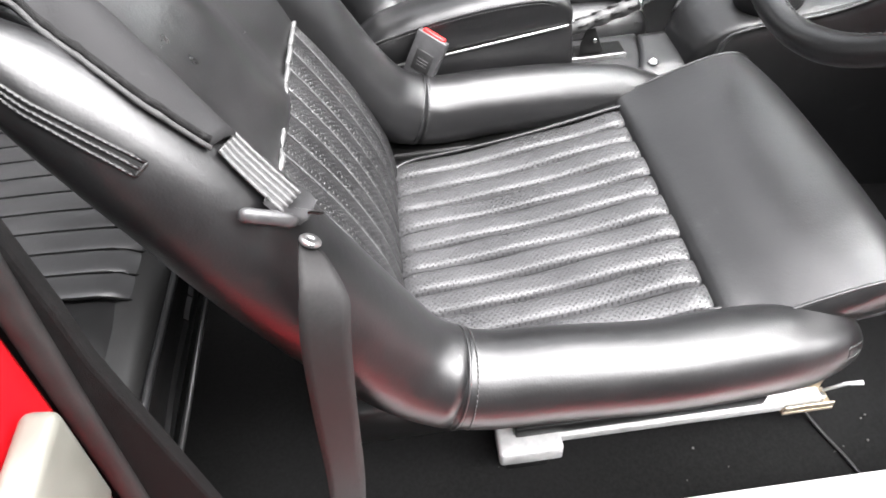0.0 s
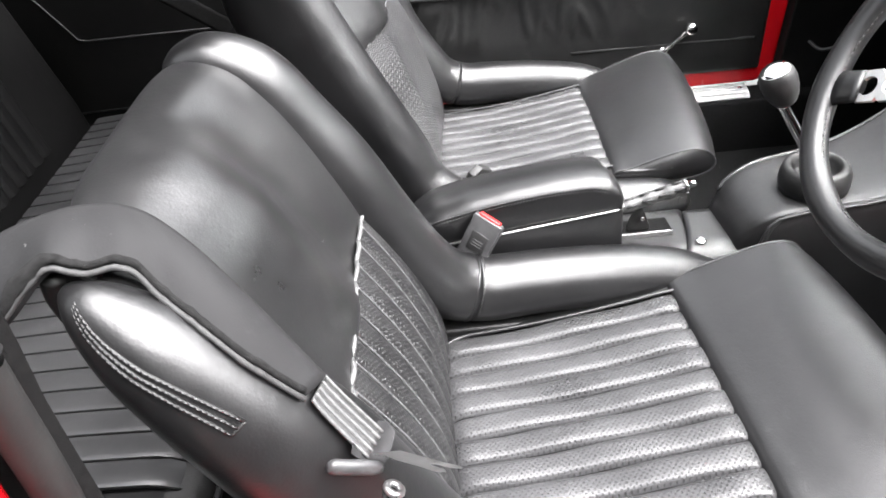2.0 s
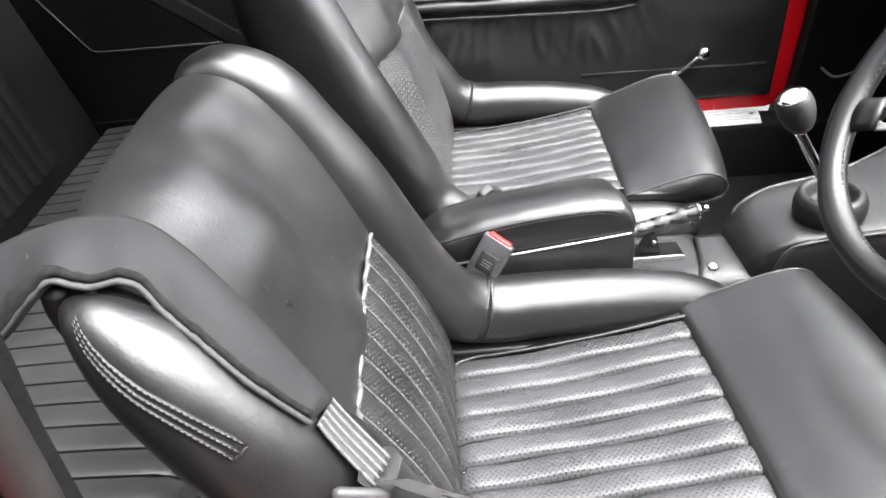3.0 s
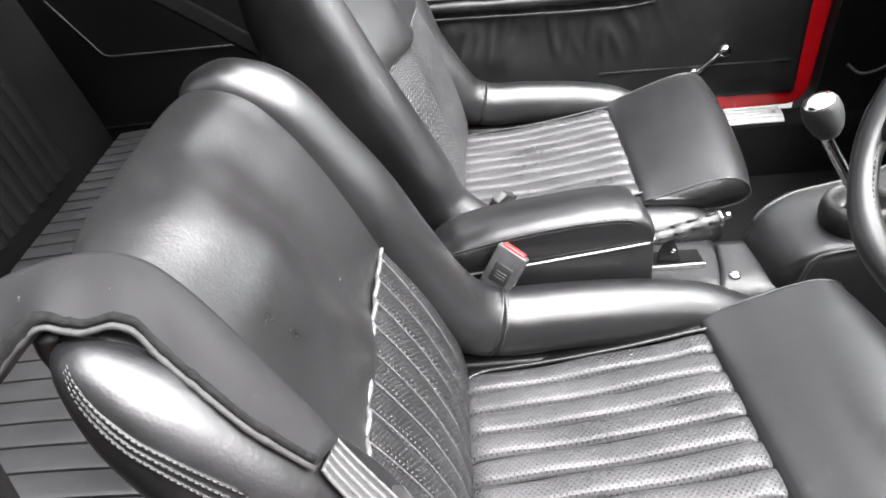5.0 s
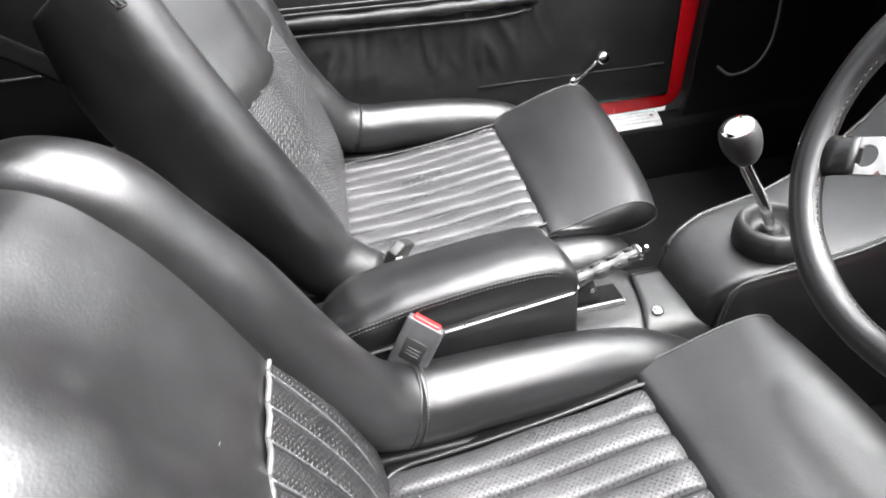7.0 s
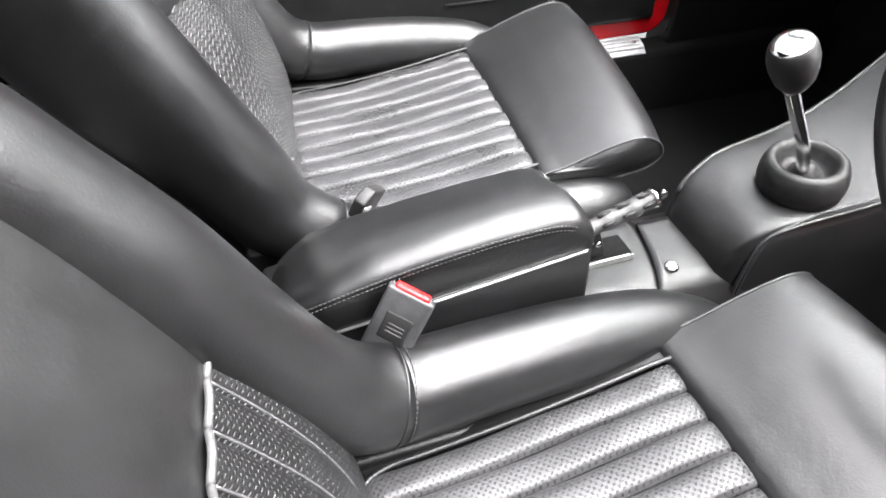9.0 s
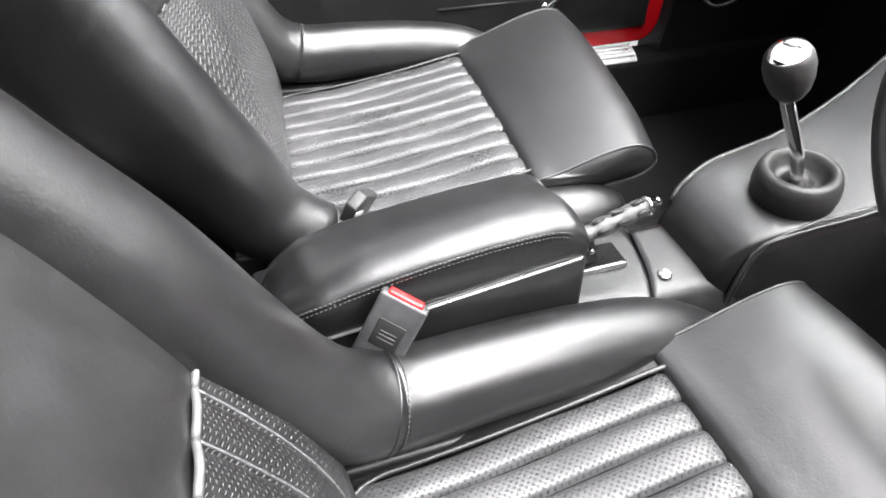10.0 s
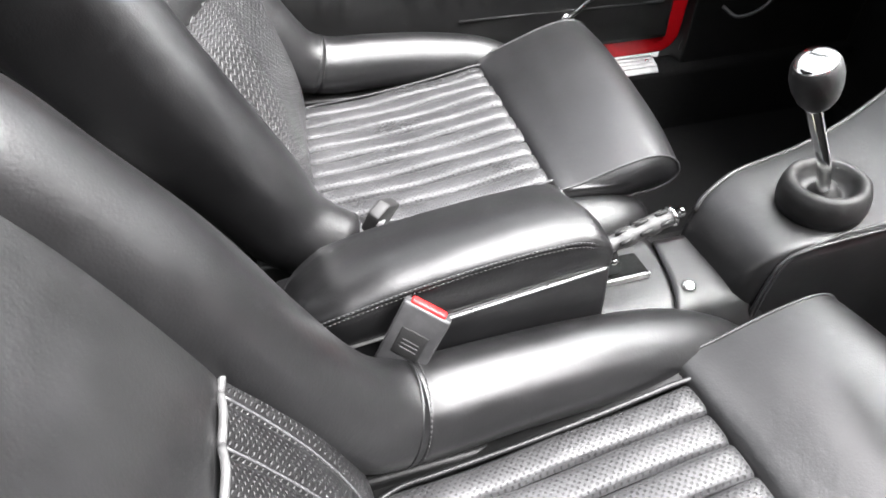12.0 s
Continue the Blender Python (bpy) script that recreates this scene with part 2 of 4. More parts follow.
def tube(path, radius, segs=12, closed=False, squash=1.0, side=None, caps=True, deep=1.0):
    """A round bar along path; radius a number or a list. squash flattens it along the side's normal, deep draws out its rear half."""
    P = np.asarray(path, dtype=float)
    n = len(P)
    R = np.full(n, radius, dtype=float) if np.isscalar(radius) else np.asarray(radius, dtype=float)
    Q = np.full(n, squash, dtype=float) if np.isscalar(squash) else np.asarray(squash, dtype=float)
    D = np.full(n, deep, dtype=float) if np.isscalar(deep) else np.asarray(deep, dtype=float)
    T = np.roll(P, -1, 0) - np.roll(P, 1, 0) if closed else np.gradient(P, axis=0)
    T = T / np.linalg.norm(T, axis=1)[:, None]
    ref = np.array(side if side is not None else ((0, 0, 1) if abs(T[0][2]) < 0.9 else (1, 0, 0)), dtype=float)
    V, U, F = [], [], []
    run = 0.0
    for i in range(n):
        if i:
            run += float(np.linalg.norm(P[i] - P[i - 1]))
        a = ref - (ref @ T[i]) * T[i]
        a = a / np.linalg.norm(a)
        if side is None:
            ref = a
        b = np.cross(T[i], a)
        for k in range(segs):
            t = 2 * math.pi * k / segs
            V.append(tuple(P[i] + R[i] * (math.cos(t) * a + (Q[i] if math.sin(t) > 0 else D[i] * Q[i]) * math.sin(t) * b)))
            U.append((run, R[i] * t))
    for i in range(n if closed else n - 1):
        for k in range(segs):
            j, k2 = (i + 1) % n, (k + 1) % segs
            F.append((i * segs + k, i * segs + k2, j * segs + k2, j * segs + k))
    if caps and not closed:
        F.append(tuple(range(segs - 1, -1, -1)))
        F.append(tuple((n - 1) * segs + k for k in range(segs)))
    return V, F, U


def lathe(profile, at, axis=(0, 0, 1), segs=28):
    """Rings of (radius, height) round an axis through at."""
    q = Vector((0, 0, 1)).rotation_difference(Vector(axis))
    V, F, U = [], [], []
    n = len(profile)
    for r, h in profile:
        for k in range(segs):
            t = 2 * math.pi * k / segs
            p = q @ Vector((r * math.cos(t), r * math.sin(t), h)) + Vector(at)
            V.append(tuple(p))
            U.append((r * t, h))
    for i in range(n - 1):
        for k in range(segs):
            k2 = (k + 1) % segs
            F.append((i * segs + k, i * segs + k2, (i + 1) * segs + k2, (i + 1) * segs + k))
    if profile[0][0] > 1e-5:
        F.append(tuple(range(segs - 1, -1, -1)))
    if profile[-1][0] > 1e-5:
        F.append(tuple((n - 1) * segs + k for k in range(segs)))
    return V, F, U


def block(lo, hi, bevel=0.004, segs=2, m=None):
    """A bevelled box between two corners, turned by m afterwards."""
    bm = bmesh.new()
    bmesh.ops.create_cube(bm, size=1.0)
    lo, hi = Vector(lo), Vector(hi)
    for v in bm.verts:
        v.co = Vector(((v.co[i] + 0.5) * (hi[i] - lo[i]) + lo[i] for i in range(3)))
    if bevel:
        bmesh.ops.bevel(bm, geom=list(bm.edges), offset=bevel, segments=segs, affect="EDGES", profile=0.5)
    if m is not None:
        bmesh.ops.transform(bm, matrix=m, verts=bm.verts)
    return bm


def prism(outline, axis, lo, hi, bevel=0.0):
    """An outline of 2D points pushed along an axis (0, 1 or 2) from lo to hi."""
    bm = bmesh.new()
    rings = []
    for h in (lo, hi):
        ring = []
        for p in outline:
            c = list(p)
            c.insert(axis, h)
            ring.append(bm.verts.new(c))
        rings.append(ring)
    n = len(outline)
    for i in range(n):
        bm.faces.new((rings[0][i], rings[0][(i + 1) % n], rings[1][(i + 1) % n], rings[1][i]))
    bm.faces.new(rings[0][::-1])
    bm.faces.new(rings[1])
    bmesh.ops.recalc_face_normals(bm, faces=bm.faces)
    if bevel:
        bmesh.ops.bevel(bm, geom=list(bm.edges), offset=bevel, segments=2, affect="EDGES", profile=0.5)
    return bm


def slab(lists, thickness):
    """Gives a sheet (verts, faces, uvs) thickness along its normals."""
    bm = bmesh.new()
    V, F, _ = lists
    vs = [bm.verts.new(v) for v in V]
    for f in F:
        bm.faces.new([vs[i] for i in f])
    bmesh.ops.recalc_face_normals(bm, faces=bm.faces)
    bmesh.ops.solidify(bm, geom=list(bm.faces), thickness=thickness)
    return bm


def stitches(path, step=0.0045, length=0.003, r=0.0006, lift=(0, 0, 0)):
    """A row of thread stitches along a path, joined."""
    P = np.asarray(path, dtype=float) + np.array(lift)
    seg = np.linalg.norm(np.diff(P, axis=0), axis=1)
    cum = np.concatenate([[0], np.cumsum(seg)])
    bits = []
    s = 0.0
    while s + length < cum[-1]:
        a = [np.interp(s, cum, P[:, k]) for k in range(3)]
        b = [np.interp(s + length, cum, P[:, k]) for k in range(3)]
        bits.append(tube([a, b], r, 5))
        s += step
    return join(*bits)


# ---- body shell ----
ground = single("ground", block((-60, -60, -0.42), (60, 60, -0.34), 0), CONCRETE, "dark grey asphalt under the car", "ground", kind="structure", smooth=False)
# unseen walls, added to hold back low sky light from the cabin
for nm, lo, hi in (("skyblock_north", (3.0, -3.0, -0.34), (3.2, 4.6, 1.0)), ("skyblock_south", (-3.7, -3.0, -0.34), (-3.5, 4.6, 1.9)), ("skyblock_east", (-3.5, -2.2, -0.34), (3.0, -2.0, 2.2)), ("skyblock_west", (-3.5, 4.4, -0.34), (3.0, 4.6, 2.6))):
    single(nm, block(lo, hi, 0), WALL_DARK, "unseen dark wall added to block low sky light", "wall", kind="structure", smooth=False)
floor = single("floor", block((-0.72, -0.262, 0.0), (0.98, 0.945, FLOOR), 0), CARPET, "black carpeted floor of the car", "floor", kind="structure", smooth=False)
single("rear_floor_step", block((-1.25, -0.262, 0.0), (-0.722, 0.945, 0.20), 0.01), CARPET, "black carpeted rear floor step", "floor", kind="structure", smooth=False)


def sill(name, y_in, y_out, label):
    lo, hi = min(y_in, y_out), max(y_in, y_out)
    root = thing(name, ((-0.02), (lo + hi) / 2, -0.12), label, "sill", kind="structure")
    part("carpeted_sill", block((-0.62, lo, -0.1), (0.98, hi, 0.178), 0.012), CARPET, root)
    return root


sill_far = sill("sill_1", 0.94, 1.02, "black carpeted door sill with a bright tread plate")
sill_near = sill("sill_2", -0.345, -0.262, "black carpeted door sill with a white tread plate")


def tread_plate(root, y_in, y_out, x0=-0.42, x1=0.472):
    """A ribbed plate that leans in from the door side down to the cabin side."""
    prof = [(y_in, 0.172), (y_in, 0.179), (y_in + 0.30 * (y_out - y_in), 0.189), (y_out, 0.199), (y_out, 0.19)]
    part("tread_plate", prism([(y, z) for y, z in prof], 0, x0, x1, 0.0015), WORN_ALU, root, "worn bright aluminium tread plate", smooth=False)
    for k in range(4):
        f = 0.2 + 0.2 * k
        y, z = y_in + f * (y_out - y_in), 0.1805 + 0.0185 * f
        part("tread_rib", tube([(x0 + 0.006, y, z + 0.0022), (x1 - 0.006, y, z + 0.0022)], 0.0015, 6), WORN_ALU, root)
    for x in (x0 + 0.05, x1 - 0.02):
        part("screw", lathe([(0.005, 0), (0.005, 0.0015), (0.003, 0.003), (0, 0.0032)], (x, y_in + 0.5 * (y_out - y_in), 0.1935), segs=10), CHROME, root)


tread_plate(sill_far, 0.948, 0.990)
tread_plate(sill_near, -0.266, -0.335)
outer = part("outer_sill", block((-0.62, -0.47, -0.24), (0.98, -0.346, 0.178), 0.03, 4), RED, sill_near, "red painted outer sill")

# transmission tunnel with rounded shoulders
def tunnel_section(x, t):
    """Half-round box section of the tunnel at x; t from 0 to 1."""
    a = math.pi * t
    c, s = math.cos(a), math.sin(a)
    y = 0.355 - 0.092 * math.copysign(abs(c) ** 0.42, c)
    z = FLOOR - 0.01 + 0.238 * abs(s) ** 0.42
    return x, y, z


tunnel = single("transmission_tunnel", surface(tunnel_section, np.linspace(-0.9, 0.95, 10), np.linspace(0, 1, 40)), CARPET,
                "black carpeted transmission tunnel between the seats", "tunnel", kind="structure")

# far door with its panel, red edge, pocket and winder
door = thing("door_1", (0.0, 1.0, 0.2), "closed red door with a black vinyl inner panel", "door", kind="structure")
part("door_shell", prism([(-0.48, 0.70), (-0.48, 0.196)] + [(0.490 + 0.045 * math.sin(a), 0.241 - 0.045 * math.cos(a)) for a in np.linspace(0, math.pi / 2, 9)] + [(0.535, 0.70)], 1, 0.994, 1.04, 0.004), RED, door, "red painted door edge")
# the red strip that shows round the panel is the shell standing out past the panel's edge
def door_face(u, v):
    x = -0.47 + u * 0.955 - 0.02 * (v - 0.5)
    z = 0.234 + v * 0.46
    sag = 0.002 * math.sin(9 * u + 3 * v) * math.sin(7 * v) + 0.001 * math.sin(23 * u - 11 * v)
    # gathers hang from the pocket and die out above the bead
    hang = max(0.0, min(1.0, (v - 0.20) / 0.10)) * max(0.0, min(1.0, (0.56 - v) / 0.03)) * max(0.0, min(1.0, (0.72 - u) / 0.12))
    fan = u * 26 + 5 * (0.5 - v) * math.sin(5 * u + 1)
    fold = 1 - abs(2 * noise.noise(Vector((fan, v * 2.4, 4.1))))
    sag += hang * (0.006 * fold ** 3 + 0.004 * noise.noise(Vector((u * 9 + 4 * v, v * 6, 1.3))))
    edge = min(1.0, 12 * min(u, 1 - u, v, 1 - v))
    return x, 0.986 + 0.007 * (1 - edge) - sag * edge, z


part("door_panel", slab(surface(door_face, np.linspace(0, 1, 190), np.linspace(0, 1, 56)), 0.006), VINYL_TRIM, door, "black wrinkled vinyl door panel")
arc = [(0.478 - 0.034 * (1 - math.cos(a)) , 0.240 + 0.034 * (1 - math.sin(a))) for a in np.linspace(0, math.pi / 2, 8)]
part("corner_fillet", prism([(0.492, 0.228)] + arc[::-1], 1, 0.9885, 0.995, 0.0), RED, door, "rounded red corner of the door edge")
part("trim_bead", tube([(0.045, 0.981, 0.313), (0.25, 0.980, 0.314), (0.466, 0.981, 0.311)], 0.0026, 6), PIPING, door, "thin bright trim bead")
part("pocket_bead", tube(spline([(-0.42, 0.972, 0.466), (-0.15, 0.967, 0.462), (0.06, 0.969, 0.458), (0.15, 0.978, 0.462)], 24), 0.0026, 6), PIPING, door, "piped edge of a map pocket")
part("pocket_roll", tube(spline([(-0.42, 0.974, 0.488), (-0.15, 0.966, 0.486), (0.05, 0.968, 0.486), (0.16, 0.978, 0.484)], 24), [0.011 + 0.002 * math.sin(i * 1.7) for i in range(24)], 10), VINYL_TRIM, door, "gathered elastic pocket top")
for zz in (0.502, 0.512):
    part("pocket_piping", tube(spline([(-0.42, 0.974, zz + 0.002), (-0.1, 0.970, zz), (0.18, 0.978, zz - 0.002)], 16), 0.0022, 6), PIPING, door)
winder = part("window_winder", tube(spline([(0.255, 0.972, 0.300), (0.262, 0.966, 0.309), (0.285, 0.962, 0.332), (0.300, 0.960, 0.349)], 10), [0.006, 0.0058, 0.005, 0.0048, 0.0045, 0.0045, 0.0045, 0.005, 0.006, 0.007], 8, squash=0.7), CHROME, door, "chrome window winder")
part("winder_knob", lathe([(0.007, 0), (0.0125, 0.004), (0.0145, 0.012), (0.0135, 0.021), (0.009, 0.027), (0, 0.028)], (0.303, 0.966, 0.354), (0, -1, 0.1), 18), CHROME, winder)
part("winder_boss", lathe([(0.010, 0), (0.0095, 0.004), (0.006, 0.007), (0, 0.008)], (0.255, 0.979, 0.299), (0, -1, 0), 16), CHROME, winder)
part("door_seal", tube(spline([(0.545, 0.985, 0.20), (0.553, 0.985, 0.32), (0.57, 0.985, 0.5), (0.60, 0.985, 0.7)], 12), 0.009, 8), RUBBER, door, "black rubber door seal")

# side trim ahead of the door and behind it
single("kick_panel", block((0.538, 0.972, 0.04), (0.98, 1.05, 0.70), 0.003), SHELL, "black kick panel beside the far footwell", "trim panel", kind="structure", smooth=False)
quarter = thing("quarter_panel_1", (-0.9, 0.99, 0.04), "black vinyl rear quarter panel with bright beading", "trim panel", kind="structure")
part("panel", block((-1.30, 0.982, 0.04), (-0.486, 1.03, 0.70), 0.006), VINYL_TRIM, quarter)
part("bead", tube([(-1.085, 0.980, 0.565), (-1.010, 0.979, 0.447), (-0.995, 0.979, 0.443), (-0.56, 0.979, 0.447)], 0.0024, 6), PIPING, quarter, "thin bright beading")
part("bead", tube([(-1.10, 0.979, 0.283), (-0.55, 0.979, 0.296)], 0.0022, 6), PIPING, quarter)
single("rear_bulkhead", block((-1.34, -0.30, 0.0), (-1.302, 1.03, 0.76), 0.01), VINYL_TRIM, "black trimmed rear bulkhead", "bulkhead", kind="structure", smooth=False)
single("firewall", block((0.982, -0.345, -0.1), (1.02, 1.02, 0.74), 0.005), SHELL, "black front bulkhead of the footwell", "bulkhead", kind="structure", smooth=False)
single("quarter_panel_2", block((-1.30, -0.345, 0.04), (-0.66, -0.262, 0.58), 0.008), VINYL_TRIM, "black vinyl rear quarter trim beside the rear seat", "trim panel", kind="structure", smooth=False)

# unseen part roof added to shade the rear, pillars and windscreen
def shade_roof(u, v):
    x = -1.36 + u * 0.94
    y = 0.12 + v * 0.80
    return x, y, 1.02 - 0.05 * (2 * v - 1) ** 4 - 0.12 * (1 - u) ** 5


single("ceiling", slab(surface(shade_roof, np.linspace(0, 1, 24), np.linspace(0, 1, 20)), 0.03), VINYL_TRIM, "unseen black sheet added over the back seat for shade", "ceiling", kind="structure")


def pillar(name, a, b, r, mat):
    return single(name, tube([a, b], r, 10), mat, "black trimmed roof pillar", "pillar", kind="structure")


pillar("pillar_1", (0.62, 0.99, 0.68), (0.24, 0.88, 1.04), 0.022, SHELL)
pillar("pillar_2", (0.62, -0.30, 0.68), (0.24, -0.18, 1.04), 0.022, SHELL)
pillar("pillar_3", (-0.62, 1.0, 0.66), (-0.64, 0.81, 1.05), 0.03, SHELL)
pillar("pillar_4", (-1.28, 1.0, 0.66), (-1.30, 0.80, 0.95), 0.06, SHELL)
pillar("pillar_5", (-1.28, -0.30, 0.54), (-1.30, -0.08, 0.95), 0.06, SHELL)
pillar("pillar_6", (-0.63, -0.31, 0.66), (-0.64, -0.09, 1.05), 0.03, SHELL)
pillar("header_rail", (0.24, -0.18, 1.04), (0.24, 0.88, 1.04), 0.022, SHELL)


def pane(name, quad, label):
    bm = bmesh.new()
    bm.faces.new([bm.verts.new(p) for p in quad])
    bmesh.ops.solidify(bm, geom=list(bm.faces), thickness=0.004)
    ob = single(name, bm, GLASS, label, "window", kind="structure", smooth=False)
    ob.visible_shadow = False
    return ob


pane("window_2", [(0.63, 0.96, 0.70), (0.63, -0.28, 0.70), (0.25, -0.17, 1.05), (0.25, 0.87, 1.05)], "clear windscreen")

# driver's door post with its seal and striker
post = thing("door_post_1", (-0.53, -0.335, 0.0), "red painted door post with a grey rubber seal", "door post", kind="structure")
part("post", prism([(-0.66, 0.0), (-0.590, 0.0), (-0.502, 0.484), (-0.484, 0.60), (-0.476, 0.66), (-0.472, 0.70), (-0.468, 0.736), (-0.66, 0.736)], 1, -0.345, -0.270, 0.006), RED, post)
part("seal", tube(spline([(-0.567, -0.263, 0.06), (-0.521, -0.263, 0.34), (-0.495, -0.263, 0.50), (-0.474, -0.263, 0.624), (-0.4675, -0.263, 0.665), (-0.462, -0.263, 0.734)], 24), 0.0088, 16, squash=0.8, caps=False), SEAL, post, "dark grey rubber door seal")
part("seal_lip", tube([(-0.462 + 0.0088 * math.cos(a), -0.263 + 0.0075 * math.sin(a), 0.735 + 0.003 * math.cos(a)) for a in np.linspace(0, 2 * math.pi, 22)[:-1]], 0.0013, 7, closed=True), SEAL, post, "open lip of the seal")
part("seal_hollow", tube([(-0.470, -0.263, 0.66), (-0.4625, -0.263, 0.728)], 0.0068, 12, squash=0.8), RUBBER, post, "dark hollow of the seal")
part("striker", block((-0.004, -0.030, -0.052), (0.016, 0.030, 0.052), 0.006, 3, m=Matrix.Translation((-0.492, -0.328, 0.492)) @ Euler((0, radians(10), 0)).to_matrix().to_4x4()), CREAM, post, "cream plastic striker cover")
part("capping", block((-0.58, -0.330, 0.752), (-0.459, -0.262, 0.790), 0.012, 3), CAPPING, post, "grey metal capping above the post")
part("capping_screw", lathe([(0.007, 0), (0.007, 0.002), (0.004, 0.004), (0, 0.004)], (-0.468, -0.276, 0.742), (0.3, 0.3, 1), 12), CHROME, post)

single("post_trim", prism([(-0.600, FLOOR), (-0.4715, FLOOR), (-0.4715, 0.52), (-0.467, 0.566), (-0.461, 0.67), (-0.459, 0.70), (-0.455, 0.73), (-0.4525, 0.757), (-0.462, 0.772), (-0.600, 0.772)], 1, -0.2605, -0.2485, 0.003), CARPET, "black inner trim behind the door seal", "trim panel", kind="structure", smooth=False)

# ---- front seats ----
SY = 0.0275
BU, BN = Vector((0, 0, 1)), Vector((1, 0, 0))


def recline(degrees):
    """Sets the slope of the backrest that is being built."""
    BU.x, BU.z = -math.sin(radians(degrees)), math.cos(radians(degrees))
    BN.x, BN.z = math.cos(radians(degrees)), math.sin(radians(degrees))



def back(v, w, d):
    """A point of the backrest: v up its slope, w across, d out from its face."""
    p = Vector((-0.33, SY + w, 0.25)) + BU * v + BN * d
    return p.x, p.y, p.z


def cushion_base(x):
    f = (x + 0.31) / 0.31
    return 0.247 + 0.05 * f - 0.007 * math.sin(math.pi * f)


# the bolster runs from the shoulder down the backrest (v, d, w, radius) and forward along the cushion (x, z, w, radius)
BACK_ROWS = [(0.448, -0.046, 0.160, 0.004), (0.452, -0.040, 0.163, 0.015), (0.450, -0.024, 0.168, 0.024), (0.438, -0.004, 0.173, 0.031), (0.405, 0.013, 0.179, 0.038), (0.35, 0.022, 0.181, 0.0435), (0.28, 0.030, 0.183, 0.048),
             (0.20, 0.034, 0.185, 0.0495), (0.12, 0.043, 0.189, 0.0485), (0.06, 0.058, 0.197, 0.0465)]
NEAR_ROWS = [(0.455, -0.003, 0.177, 0.003), (0.452, 0.001, 0.180, 0.010), (0.440, 0.008, 0.1845, 0.0185), (0.412, 0.0155, 0.188, 0.0285), (0.372, 0.0225, 0.1885, 0.0360), (0.325, 0.0282, 0.188, 0.0420)]
FAR_ROWS = [(v, d, w, r * (0.93 if 0.1 < v < 0.4 else 1.0)) for v, d, w, r in BACK_ROWS]
PASSENGER_NEAR = [(0.500, -0.063, 0.165, 0.006), (0.505, -0.050, 0.168, 0.018), (0.500, -0.038, 0.172, 0.028), (0.480, -0.032, 0.176, 0.035), (0.440, -0.031, 0.180, 0.040),
                  (0.390, -0.029, 0.183, 0.0435), (0.300, -0.019, 0.186, 0.046), (0.200, -0.003, 0.188, 0.047), (0.120, 0.012, 0.190, 0.0465), (0.050, 0.0235, 0.194, 0.046)]
PASSENGER_SIDE = [(-0.246, 0.258, 0.205, 0.042), (-0.17, 0.256, 0.209, 0.0415), (-0.08, 0.254, 0.211, 0.0415), (0.0, 0.257, 0.2115, 0.041), (0.05, 0.257, 0.209, 0.0395), (0.085, 0.253, 0.2035, 0.034), (0.107, 0.247, 0.198, 0.025), (0.118, 0.244, 0.195, 0.012), (0.121, 0.243, 0.194, 0.003)]
SEAT_ROWS = [(-0.246, 0.303, 0.205, 0.045), (-0.17, 0.301, 0.209, 0.0435), (-0.08, 0.296, 0.2125, 0.0425), (0.0, 0.2865, 0.2135, 0.0400), (0.05, 0.271, 0.2105, 0.0375), (0.085, 0.258, 0.2045, 0.0325), (0.107, 0.249, 0.199, 0.024), (0.118, 0.245, 0.195, 0.012), (0.121, 0.243, 0.194, 0.003)]
NEAR_TOE = [(0.0, 0.2935, 0.209, 0.0425), (0.05, 0.2865, 0.205, 0.040), (0.085, 0.283, 0.200, 0.034), (0.107, 0.281, 0.197, 0.025), (0.118, 0.280, 0.195, 0.012), (0.121, 0.280, 0.194, 0.003)]
BOLSTERS = {}
FLAT = {}


def shape_bolsters(far_rows, near_rows, sink_far, flats, rise, side_rows):
    """The centre line and radius of both bolsters; sink lets the far one's upper part lie deeper beside the pad."""
    for side, table, sink, lift, flat in ((1, far_rows, sink_far, rise, flats[0]), (-1, near_rows, 0.0, 0.0, flats[1])):
        rows = []
        for v, d, w, r in table:
            v += lift * min(1.0, max(0.0, (v - 0.25) / 0.15))
            p = Vector((-0.33, 0, 0.25)) + BU * v + BN * (d - sink * min(1.0, max(0.0, (v - 0.05) / 0.15)))
            rows.append((p.x, w, p.z, r))
        BOLSTERS[side] = spline(rows + [(x, w, z, r) for x, z, w, r in (side_rows if side < 0 else SEAT_ROWS)], 109)
        FLAT[side] = [1 - (1 - flat) * max(0.0, min(1.0, (56 - i) / 14)) for i in range(109)]


SEAM = 58


def bolster_rows(side, i0, i1):
    rows = BOLSTERS[side][i0:i1]
    return [(x, SY + side * w, z) for x, w, z, r in rows], [max(0.002, r) for *_, r in rows]


def bolster_point(side, i, turn, lift=0.0):
    """A point on the bolster's skin at row i, turn degrees from the outside towards the sitter."""
    line = BOLSTERS[side]
    p0, p1 = line[max(0, i - 1)], line[min(len(line) - 1, i + 1)]
    t = Vector((p1[0] - p0[0], 0, p1[2] - p0[2])).normalized()
    out = Vector((0, side, 0))
    face = Vector((-t.z, 0, t.x))
    if face.x + face.z < 0:
        face = -face
    x, w, z, r = line[i]
    a = radians(turn)
    return Vector((x, SY + side * w, z)) + float(r + lift) * (math.cos(a) * out + FLAT[side][i] * math.sin(a) * face)


def pillow(s, h):
    """Height of a stuffed flute across its width, s from 0 to 1."""
    return h * (1 - abs(2 * s - 1) ** 4.0)


